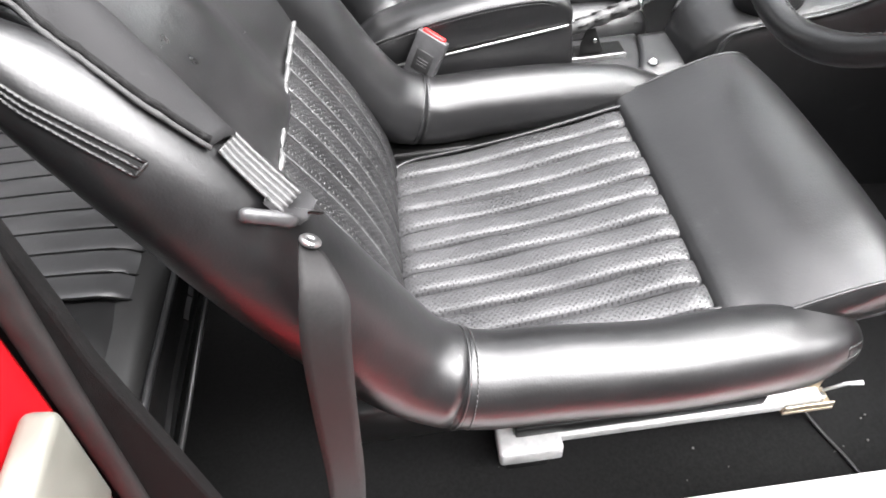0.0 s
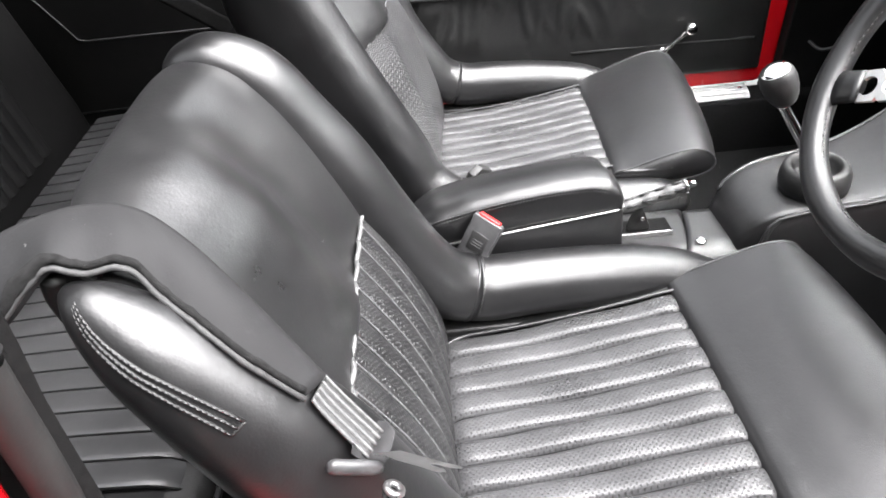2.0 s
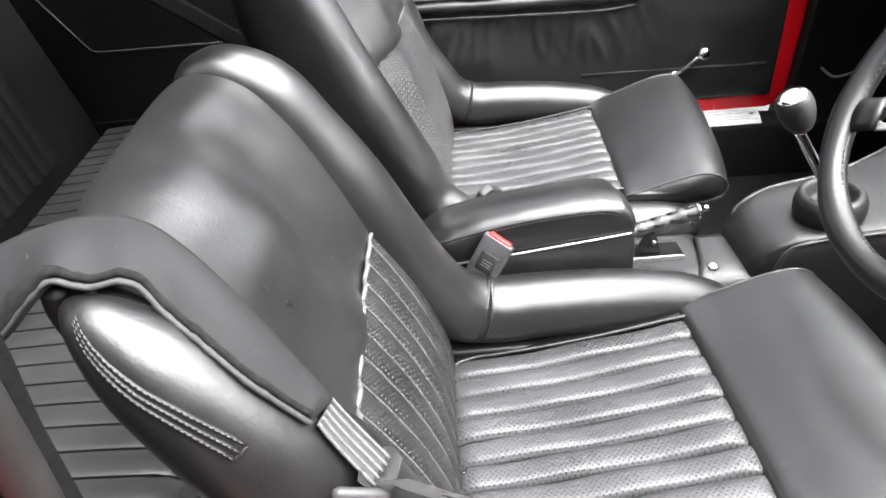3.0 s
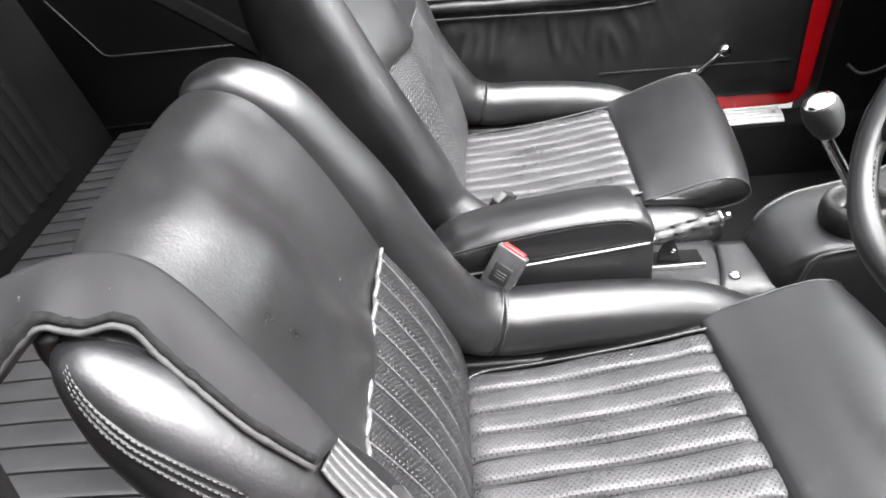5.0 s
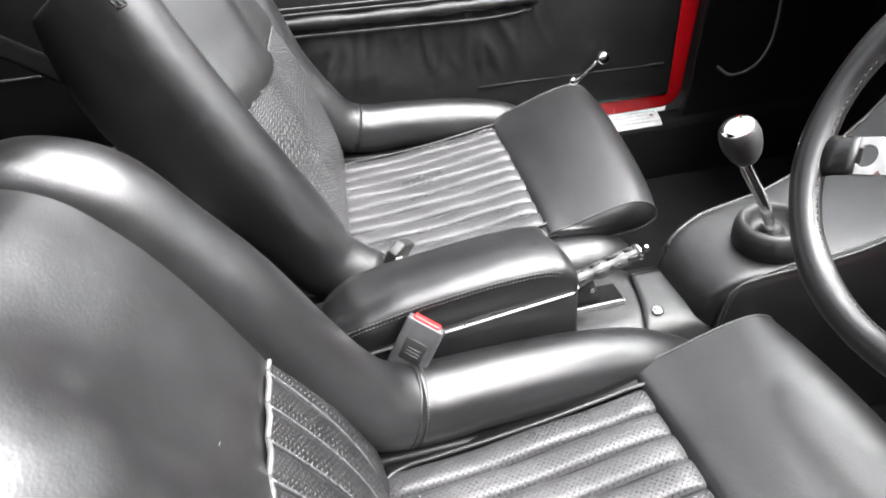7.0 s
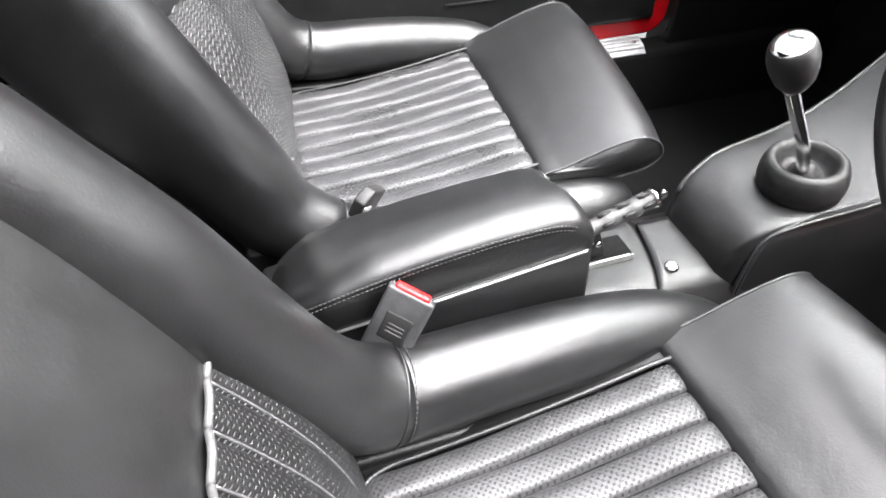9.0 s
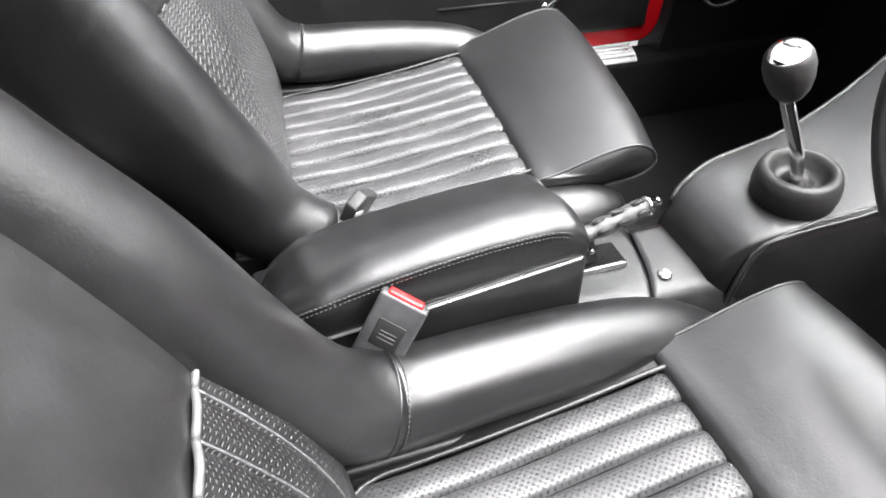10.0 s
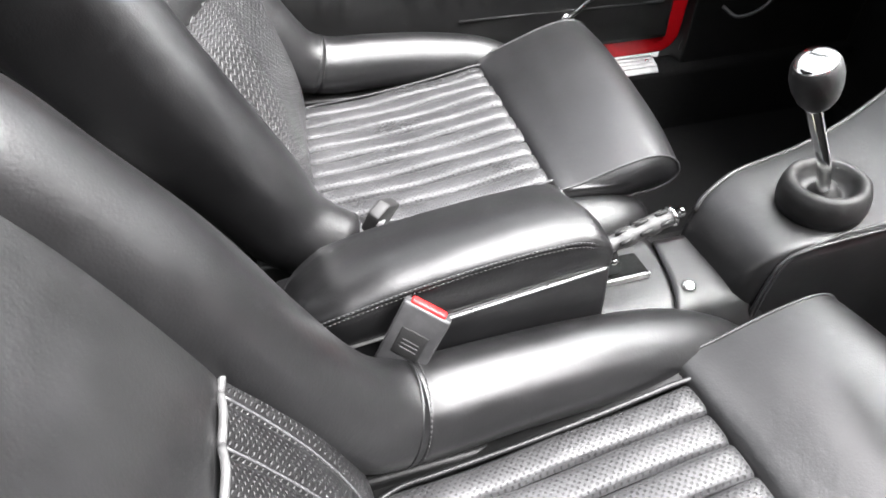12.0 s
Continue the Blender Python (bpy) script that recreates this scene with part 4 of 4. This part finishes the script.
single("flap_screw", lathe([(0.0085, 0), (0.0085, 0.0012), (0.006, 0.003), (0.0035, 0.0036), (0.003, 0.0024), (0, 0.0024)], (0.087, 0.314, over_tunnel(0.314) + 0.012), segs=18), CHROME, "bright screw with a cup washer in the flap", "screw")

brake = thing("handbrake", (0.0, 0.35, 0.28), "ribbed handbrake lever with a bright push button", "handbrake")
A, Bp = Vector((-0.06, 0.343, 0.322)), Vector((0.068, 0.352, 0.354))
ax = (Bp - A).normalized()
L = (Bp - A).length
part("grip", tube([A + ax * L * k / 30 for k in range(31)], [0.0092 + (0.0016 if k % 7 in (2, 3, 4) else 0) for k in range(31)], 16), GRIP, brake, "worn metal grip")
for k in range(5):
    for tw in (25, 95, 165, 235):
        a = radians(tw)
        side = ax.cross(Vector((0, 0, 1))).normalized()
        upv = side.cross(ax)
        c = A + ax * (0.022 + 0.024 * k)
        o = (math.cos(a) * side + math.sin(a) * upv) * 0.0102
        part("grip_rib", tube([c + o - ax * 0.007, c + o + ax * 0.007], 0.0021, 6), RUBBER, brake, "dark rubber insert")
part("button", lathe([(0.0115, -0.004), (0.0115, 0), (0.006, 0.001), (0.0055, 0.011), (0.0045, 0.013), (0, 0.013)], Bp, ax, 14), CHROME, brake, "bright push button")
part("bracket", prism([(-0.012, 0.281), (0.020, 0.281), (0.022, 0.286), (0.008, 0.322), (-0.004, 0.322), (-0.012, 0.30)], 1, 0.352, 0.355, 0.001), RUBBER, brake, "black ratchet bracket")
part("ratchet_slot", block((-0.034, 0.347, over_tunnel(0.360) - 0.006), (0.056, 0.380, over_tunnel(0.360) + 0.0125), 0.002), CARPET, brake, "black slot in the tunnel under the lever")
part("ratchet_plate", block((-0.030, 0.3425, over_tunnel(0.345) + 0.002), (0.056, 0.3465, over_tunnel(0.345) + 0.0135), 0.001), STEEL, brake, "bright ratchet plate")
part("pivot_bolt", lathe([(0.004, 0), (0.004, 0.003), (0.002, 0.004), (0, 0.004)], (0.008, 0.351, 0.304), (0, -1, 0), 8), CHROME, brake)

# ---- gear console ----
console = thing("gear_console", (0.4, 0.355, FLOOR), "black vinyl gear lever console rising to the dash", "console")
ctop = lambda x: float(np.interp(x, [0.128, 0.1295, 0.1335, 0.140, 0.149, 0.160, 0.175, 0.195, 0.22, 0.26, 0.29, 0.315, 0.34, 0.37, 0.40, 0.43, 0.46, 0.53, 0.60, 0.66], [0.265, 0.279, 0.294, 0.308, 0.3195, 0.328, 0.3355, 0.341, 0.345, 0.349, 0.352, 0.3575, 0.366, 0.380, 0.398, 0.420, 0.445, 0.52, 0.60, 0.66]))
cnear = lambda x: float(np.interp(x, [0.128, 0.132, 0.14, 0.15, 0.165, 0.2, 0.3, 0.45, 0.66], [0.304, 0.296, 0.290, 0.2855, 0.282, 0.278, 0.272, 0.255, 0.22]))
cfar = lambda x: float(np.interp(x, [0.128, 0.15, 0.2, 0.3, 0.45, 0.66], [0.395, 0.410, 0.425, 0.436, 0.45, 0.48]))


def console_outline(x):
    n, f, z = cnear(x), cfar(x), ctop(x)
    pts = [(n - 0.012, FLOOR), (n - 0.006, z - 0.12), (n - 0.001, z - 0.035), (n + 0.003, z - 0.012), (n + 0.014, z - 0.001), ((n + f) / 2, z + 0.001), (f - 0.014, z - 0.001), (f - 0.003, z - 0.012), (f + 0.001, z - 0.035), (f + 0.006, z - 0.12), (f + 0.012, FLOOR)]
    return spline(pts, 61)


OUTLINES = {}


def console_section(x, t):
    if x not in OUTLINES:
        OUTLINES[x] = console_outline(x)
    yz = OUTLINES[x][int(round(t * 60))]
    return x, float(yz[0]), float(yz[1])


cx = np.concatenate([np.linspace(0.128, 0.17, 10), np.linspace(0.18, 0.66, 36)])
part("console_shell", surface(console_section, cx, np.linspace(0, 1, 61)), CONSOLE, console)
part("console_end", surface(lambda f, t: (0.1285, 0.346 + (console_section(0.128, t)[1] - 0.346) * f, FLOOR + (console_section(0.128, t)[2] - FLOOR) * f), np.linspace(0, 1, 4), np.linspace(0, 1, 61)), CONSOLE, console)
for o in (0.0, 0.0055):
    run = [(0.150 + o, 0.2765, 0.215), (0.153 + o, 0.2785, 0.262), (0.160 + o, 0.2815, 0.300), (0.176 + o, 0.2835, 0.327 + 0.3 * o)] + [(x, cnear(x) + 0.0025 + o, ctop(x) - 0.006 + 0.5 * o) for x in cx[14:]]
    part("edge_welt", tube(spline(run, 70), 0.0022, 6), PIPING, console, "raised double welt")
part("edge_welt", tube([(x, cfar(x) - 0.006, ctop(x) - 0.003) for x in cx[3:]], 0.003, 6), PIPING, console)

lever = thing("gear_lever", (0.243, 0.330, 0.345), "chrome gear lever with a dark knob and rubber boot", "gear lever")
part("boot", lathe([(0.045, -0.006), (0.0468, 0.006), (0.0458, 0.018), (0.0425, 0.028), (0.0375, 0.032), (0.0325, 0.0305), (0.0300, 0.024), (0.027, 0.015), (0.022, 0.011), (0.0165, 0.0105), (0.0155, 0.016), (0.0115, 0.019), (0.010, 0.024), (0, 0.024)], (0.243, 0.330, 0.353), (-0.12, 0, 1), 36), RUBBER, lever, "round black rubber boot")
part("shaft", tube(spline([(0.240, 0.328, 0.362), (0.214, 0.326, 0.412), (0.178, 0.3245, 0.462), (0.158, 0.3235, 0.49)], 12), 0.0072, 12), CHROME, lever, "chrome shaft")
kax = Vector((-0.50, -0.03, 0.86)).normalized()
kb = Vector((0.166, 0.324, 0.487))
knob = part("knob", lathe([(0.008, 0), (0.013, 0.003), (0.018, 0.012), (0.0215, 0.026), (0.0225, 0.038), (0.021, 0.049), (0.0185, 0.054), (0.0175, 0.055)], kb, kax, 28), RUBBER, lever, "dark leather covered knob")
part("knob_cap", lathe([(0.0185, 0.0535), (0.0172, 0.056), (0.010, 0.0575), (0, 0.058)], kb, kax, 28), CHROME, knob, "bright domed cap")

# ---- steering wheel ----
WC = Vector((0.181, 0.058, 0.636))
WN = Vector((math.cos(radians(30)), 0, -math.sin(radians(30))))
WU = Vector((math.sin(radians(30)), 0, math.cos(radians(30))))
WY = Vector((0, 1, 0))
wheel = thing("steering_wheel", WC, "black leather rimmed steering wheel with drilled bright spokes", "steering wheel")
part("rim", tube([WC + 0.178 * (math.cos(a) * WY + math.sin(a) * WU) for a in np.linspace(0, 2 * math.pi, 97)[:-1]], [0.0142 + 0.0006 * math.sin(9 * a) for a in np.linspace(0, 2 * math.pi, 97)[:-1]], 18, closed=True), VINYL, wheel, "black leather rim")
inner = [WC + 0.1645 * (math.cos(a) * WY + math.sin(a) * WU) - WN * 0.003 for a in np.linspace(0, 2 * math.pi, 121)]
part("rim_stitching", stitches(inner, 0.0065, 0.004, 0.0008), THREAD, wheel)


def drilled_spoke(along, across, r0, r1, width, holes):
    """A flat bar with round holes, thick enough to show its edge."""
    bm = bmesh.new()
    step = (r1 - r0) / holes
    for k in range(holes):
        mid = r0 + (k + 0.5) * step
        ring_o, ring_i = [], []
        for j in range(24):
            a = 2 * math.pi * (j + 0.5) / 24
            c, s = math.cos(a), math.sin(a)
            m = max(abs(c), abs(s))
            ring_o.append(bm.verts.new(WC + along * (mid + c / m * step / 2) + across * (s / m * width / 2)))
            rad = 0.30 * width
            ring_i.append(bm.verts.new(WC + along * (mid + rad * c) + across * (rad * s)))
        for j in range(24):
            bm.faces.new((ring_o[j], ring_o[(j + 1) % 24], ring_i[(j + 1) % 24], ring_i[j]))
    bmesh.ops.remove_doubles(bm, verts=bm.verts, dist=1e-5)
    bmesh.ops.recalc_face_normals(bm, faces=bm.faces)
    bmesh.ops.solidify(bm, geom=list(bm.faces), thickness=0.004)
    return bm


for turn in (-30, -134, 98):
    along = math.cos(radians(turn)) * WY + math.sin(radians(turn)) * WU
    across = -math.sin(radians(turn)) * WY + math.cos(radians(turn)) * WU
    sp = part("spoke", drilled_spoke(along, across, 0.036, 0.142, 0.034, 4), ALU, wheel, "bright drilled spoke", smooth=False)
    part("spoke_sleeve", tube([WC + along * r for r in (0.136, 0.142, 0.152, 0.168)], [0.0175, 0.018, 0.0185, 0.02], 14, side=tuple(across), squash=0.34), VINYL, sp, "leather sleeve")
part("hub", lathe([(0.05, -0.006), (0.05, 0.004), (0.044, 0.012), (0.040, 0.016), (0.03, 0.018), (0, 0.019)], WC, -WN, 32), PLASTIC, wheel, "dark horn push")
part("hub_ring", lathe([(0.051, -0.004), (0.054, 0.0), (0.051, 0.006), (0.047, 0.008)], WC, -WN, 32), CHROME, wheel)
column = thing("steering_column", WC + WN * 0.03, "black steering column shroud with a chrome ring", "steering column")
part("shroud", tube([WC + WN * 0.02, WC + WN * 0.10, WC + WN * 0.26, WC + WN * 0.34], [0.032, 0.036, 0.04, 0.04], 20), PLASTIC, column)
part("lock_ring", lathe([(0.012, 0), (0.015, 0.003), (0.014, 0.010), (0.009, 0.012), (0.006, 0.008), (0, 0.008)], WC + WN * 0.075 + WY * 0.045 - WU * 0.03, -WN, 16), CHROME, column, "chrome ignition lock ring")
part("stalk", tube([WC + WN * 0.07 + WY * 0.03, WC + WN * 0.06 + WY * 0.12 + WU * 0.01, WC + WN * 0.05 + WY * 0.15 + WU * 0.012], [0.004, 0.004, 0.006], 8), CHROME, column, "chrome indicator stalk")

# ---- dash ----
dash = single("dashboard", prism([(0.50, 0.60), (0.515, 0.585), (0.60, 0.56), (0.97, 0.55), (0.97, 0.735), (0.60, 0.735), (0.52, 0.715), (0.505, 0.69)], 1, -0.335, 0.965, 0.01), CONSOLE, "black padded dashboard behind the wheel", "dashboard", kind="structure")
single("hanging_cable", tube(spline([(0.66, 0.93, 0.56), (0.66, 0.90, 0.40), (0.63, 0.885, 0.33), (0.585, 0.90, 0.30), (0.565, 0.93, 0.31)], 30), 0.0036, 8), PLASTIC, "thin black cable hanging in the far footwell", "cable")

# ---- driver's seat belt ----
belt = thing("seat_belt", (-0.40, -0.25, FLOOR), "grey seat belt with a fleece-lined shoulder pad over the seat", "seat belt")
NEAR = spline([(-0.575, -0.173, 0.644), (-0.552, -0.168, 0.655), (-0.53, -0.166, 0.67), (-0.506, -0.154, 0.69), (-0.491, -0.149, 0.682), (-0.471, -0.144, 0.679), (-0.457, -0.15, 0.662), (-0.44, -0.16, 0.649), (-0.418, -0.169, 0.625), (-0.392, -0.17, 0.591)], 60)
FAR = spline([(-0.59, -0.124, 0.67), (-0.57, -0.11, 0.676), (-0.55, -0.101, 0.683), (-0.522, -0.1, 0.691), (-0.5, -0.099, 0.693), (-0.48, -0.101, 0.691), (-0.46, -0.107, 0.681), (-0.43, -0.122, 0.652), (-0.385, -0.135, 0.571)], 60)


def pad_sheet(i, s):
    p = NEAR[int(i)] * (1 - s) + FAR[int(i)] * s
    lift = 0.006 * math.sin(math.pi * s)
    return p[0] + lift, p[1], p[2] + 0.8 * lift


shoulder = part("shoulder_pad", slab(surface(pad_sheet, range(60), np.linspace(0, 1, 12)), 0.005), PAD, belt, "grey cloth shoulder pad")
wob = [0.0003 * math.sin(i * 1.3) + 0.0002 * math.sin(i * 4.1) for i in range(60)]
part("binding", tube([p + np.array((0.001, -0.001, wob[i])) for i, p in enumerate(NEAR)], [0.0016 + abs(wob[i]) for i in range(60)], 8), BINDING, shoulder, "pale bound edge")
curl = [max(0.0, min(1.0, (24 - i) / 8)) for i in range(60)]
part("fleece", tube([p + np.array((0.0015, 0.0025, 0.003 + 2 * wob[i] + 0.002 * curl[i])) for i, p in enumerate(NEAR)], [0.0019 + 1.5 * abs(wob[i]) + 0.0026 * curl[i] for i in range(60)], 9), FLEECE, shoulder, "dark fleece lining")


# dark sheet hung in place of the shadow below the pad's edge
def pad_shadow_sheet(i, s):
    p = NEAR[int(i)] * (1 - s) + FAR[int(i)] * s
    droop = 0.003 + 0.003 * math.exp(-((i - 33) / 8) ** 2)
    return p[0] - 0.3 * droop, p[1] + 0.002, p[2] - droop


part("pad_shadow", surface(pad_shadow_sheet, range(60), np.linspace(0.02, 0.8, 6)), FLEECE, shoulder, "dark sheet standing for the shadow under the pad")


def ribbon(pts, across, width, n=24, lift=np.zeros(3), taper=1.0):
    """A woven strap: its sheet and the light ribs along it."""
    P = spline(pts, n)
    C = spline(across, n)
    C = C / np.linalg.norm(C, axis=1)[:, None]
    sheet = slab(surface(lambda i, s: P[int(i)] + C[int(i)] * (s - 0.5) * width * min(1.0, taper + i / n * 2.2), range(n), np.linspace(0, 1, 6)), 0.0014)
    ribs = [tube([P[i] + C[i] * o * width + lift for i in range(n)], 0.0013, 6) for o in (-0.48, -0.24, 0.0, 0.24, 0.48)]
    return sheet, ribs


sheet, ribs = ribbon([(-0.3865, -0.157, 0.5835), (-0.382, -0.1595, 0.5755), (-0.372, -0.164, 0.560), (-0.358, -0.170, 0.540)], [(0.15, 0.95, -0.3), (0.2, 0.95, -0.3), (0.25, 0.9, -0.3), (0.3, 0.9, -0.3)], 0.027, 24, np.array(BN) * 0.0015)
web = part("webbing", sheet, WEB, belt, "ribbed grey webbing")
for r in ribs:
    part("web_rib", r, WEB_LINE, web)
sheet, ribs = ribbon([(-0.349, -0.192, 0.528), (-0.344, -0.212, 0.526), (-0.341, -0.230, 0.512), (-0.346, -0.243, 0.48), (-0.355, -0.251, 0.40), (-0.366, -0.252, 0.30), (-0.385, -0.250, 0.17), (-0.402, -0.250, 0.05)],
                     [(0.75, 0.3, -0.6), (0.85, 0.3, -0.4), (0.95, 0.2, -0.25), (1, 0.1, 0), (1, 0, 0.1), (1, 0, 0.1), (1, 0, 0.1), (1, 0, 0.1)], 0.032, 40, np.zeros(3), 0.35)
lower = part("lower_webbing", sheet, SHADED_WEB, belt, "grey webbing down to the floor")
tongue = part("tongue_bar", tube(spline([(-0.3815, -0.196, 0.560), (-0.3745, -0.194, 0.555), (-0.3635, -0.191, 0.548), (-0.3535, -0.186, 0.538)], 12), [0.0035, 0.0050, 0.0054, 0.0054, 0.0054, 0.0054, 0.0054, 0.0054, 0.0054, 0.0053, 0.005, 0.0035], 10, squash=0.75), PLASTIC, belt, "rounded grey plastic tongue bar")
# the plastic frame round the slot, from the bar to the root of the plate
FO, FA, FB = Vector((-0.3573, -0.1842, 0.5333)), Vector((-0.012, 0.0, 0.027)), Vector((0.006, 0.037, -0.011))
fn = FA.cross(FB).normalized()
bm = bmesh.new()
bm.faces.new([bm.verts.new(FO + FA * a + FB * b) for a, b in ((-0.02, 0.0), (0.9, -0.10), (0.95, 0.12), (0.55, 0.35), (0.42, 1.05), (0.1, 1.2), (-0.30, 1.15), (-0.32, 0.5), (-0.18, 0.2))])
bmesh.ops.solidify(bm, geom=list(bm.faces), thickness=0.004)
bmesh.ops.bevel(bm, geom=list(bm.edges), offset=0.0012, segments=2, affect="EDGES", profile=0.5)
part("tongue_frame", bm, PLASTIC, tongue, "grey plastic tongue frame")
# the steel plate stands out from the backrest
TA, TB = Vector((-0.3465, -0.177, 0.539)), Vector((-0.309, -0.200, 0.549))
td = (TB - TA).normalized()
ts = Vector((0.0, -0.70, 0.72))
ts = (ts - td * ts.dot(td)).normalized()
tn = td.cross(ts)
bm = bmesh.new()
TL = (TB - TA).length
outl = [(-0.004, -0.0145), (0.70 * TL, -0.0142), (0.86 * TL, -0.0155), (0.97 * TL, -0.0150), (TL, -0.009), (0.90 * TL, -0.0035), (0.70 * TL, -0.003), (0.64 * TL, 0.0), (0.70 * TL, 0.003), (0.90 * TL, 0.0035), (TL, 0.009), (0.97 * TL, 0.0150), (0.86 * TL, 0.0155), (0.70 * TL, 0.0142), (-0.004, 0.0145)]
bm.faces.new([bm.verts.new(TA + td * a + ts * b) for a, b in outl])
bmesh.ops.solidify(bm, geom=list(bm.faces), thickness=0.0022)
plate = part("tongue_plate", bm, STEEL, tongue, "dark metal tongue plate with a slot", smooth=False)
for k in range(3):
    part("stamped_bar", block((-0.0025, -0.0006, -0.0005), (0.0025, 0.0006, 0.0005), 0.0, m=Matrix.Translation(TA + td * 0.007 + ts * (0.004 * (k - 1)) + tn * 0.0014)), RUBBER, plate)
# ring added for the sheen of the twisted webbing at the tongue
part("loop", tube([Vector((-0.3465, -0.196, 0.530)) + 0.0055 * (math.cos(a) * Vector((0.6, 0.5, -0.6)).normalized() + math.sin(a) * Vector((0.5, -0.8, 0.1)).normalized()) for a in np.linspace(0, 2 * math.pi, 20)[:-1]], 0.0024, 8, closed=True), STEEL, tongue, "steel ring standing for a shiny twist of webbing")

# buckle beside the armrest
buckle = thing("belt_buckle", (-0.245, 0.288, 0.27), "dark grey seat belt buckle with a red release button", "belt buckle")
wd, ld = Vector((0.0325, -0.024, -0.0143)).normalized(), Vector((0.0269, 0.007, 0.0577))
ld = (ld - wd * ld.dot(wd)).normalized()
nd = wd.cross(ld).normalized()
if nd.y > 0:
    nd = -nd
top = Vector((-0.2337, 0.259, 0.394))
M = Matrix(((wd.x, nd.x, ld.x, top.x), (wd.y, nd.y, ld.y, top.y), (wd.z, nd.z, ld.z, top.z), (0, 0, 0, 1)))
part("body", block((-0.0215, -0.012, -0.072), (0.0215, 0.0, 0.0), 0.0025, m=M), PLASTIC, buckle)
part("button", block((-0.016, -0.0115, -0.006), (0.016, -0.002, 0.003), 0.002, m=M), BUTTON, buckle, "red release button")
part("label_plate", block((-0.0125, -0.001, -0.050), (0.0125, 0.0007, -0.022), 0.0012, m=M), RUBBER, buckle, "sunken moulded panel")
for k in range(3):
    part("moulded_bar", block((-0.007, 0.0, -0.034 - 0.004 * k), (0.008, 0.0012, -0.0325 - 0.004 * k), 0.0003, m=M), PLASTIC, buckle)
part("stalk", tube([top - ld * 0.065 - nd * 0.006, top - ld * 0.12 - nd * 0.008 + Vector((0.01, 0.01, -0.02))], 0.008, 8), RUBBER, buckle)

# second buckle beside the passenger seat, and the far belt
buckle2 = thing("belt_buckle", (-0.225, 0.443, 0.30), "black seat belt buckle tucked beside the armrest", "belt buckle")
M2 = Matrix.Translation((-0.232, 0.448, 0.343)) @ Euler((0.6, -0.9, 0.25)).to_matrix().to_4x4()
part("body", prism([(-0.020, -0.030), (0.020, -0.030), (0.022, 0.010), (0.006, 0.022), (-0.016, 0.012)], 1, -0.007, 0.007, 0.002), RUBBER, buckle2).data.transform(Matrix.Translation(-root_place(buckle2)) @ M2 @ Matrix.Translation(root_place(buckle2)))
part("latch", block((-0.003, -0.0085, -0.004), (0.003, 0.003, 0.016), 0.001, m=M2), ALU, buckle2, "bright latch edge")
part("stalk", tube([(-0.238, 0.448, 0.335), (-0.245, 0.450, 0.27)], 0.009, 8), RUBBER, buckle2)
far_belt = thing("seat_belt", (-0.68, 0.93, 0.45), "dark seat belt hanging behind the passenger seat", "seat belt")
sheet, ribs = ribbon([(-0.93, 0.95, 0.62), (-0.80, 0.93, 0.545), (-0.66, 0.91, 0.455), (-0.58, 0.89, 0.42)], [(0.3, 0.3, 0.6)] * 4, 0.034)
# far strap in carpet black: the dark rear is put into its colour
strap = part("webbing", sheet, CARPET, far_belt)
for rib in ribs:
    part("web_rib", rib, SHADED_WEB, strap)

# ---- small things on the floor ----
random.seed(4)
bits = []
for k in range(16):
    x, y = random.uniform(-0.45, 0.3), random.uniform(-0.255, -0.13)
    r = random.uniform(0.0005, 0.0015)
    bits.append(lathe([(r, 0), (r * 1.2, r * 0.6), (r * 0.5, r * 1.2), (0, r * 1.3)], (x, y, FLOOR), segs=6))
for k in range(16):
    x, y = random.uniform(0.15, 0.5), random.uniform(0.45, 0.92)
    r = random.uniform(0.0005, 0.0011)
    bits.append(lathe([(r, 0), (r * 1.2, r * 0.6), (r * 0.5, r * 1.2), (0, r * 1.3)], (x, y, FLOOR), segs=6))
single("grit", join(*bits), CRUMB, "scattered pale grit on the black carpet", "grit", kind="stuff")
single("floor_wire", tube(spline([(0.165, -0.120, 0.075), (0.17, -0.135, 0.05), (0.180, -0.165, 0.0435), (0.192, -0.20, 0.0435), (0.198, -0.222, 0.0435)], 20), 0.0022, 6), RUBBER, "short black wire lying on the carpet", "wire")

# lint and dust on the driver's seat
def fleck(at, along, length, r):
    p, q = Vector(at), Vector(along).normalized() * length / 2
    return tube([p - q, p, p + q], [0.3 * r, r, 0.4 * r], 6)


recline(22)
dust = [fleck(back(0.382, -0.0275, 0.0315), (-0.3, 0.15, 0.9), 0.006, 0.0005), fleck(back(0.30, 0.02, 0.0400), (0.3, 0.8, 0.1), 0.003, 0.0004)]
for k in range(9):
    i, s = random.randrange(14, 54), random.uniform(0.15, 0.95)
    p = Vector(pad_sheet(i, s)) + Vector((0.0028, -0.001, 0.0026))
    dust.append(fleck(p, (random.uniform(-1, 1), random.uniform(-1, 1), 0.2), random.uniform(0.0005, 0.0012), random.uniform(0.0001, 0.0002)))
single("lint", join(*dust), CRUMB, "specks of pale lint on the driver seat and belt pad", "lint", kind="stuff")
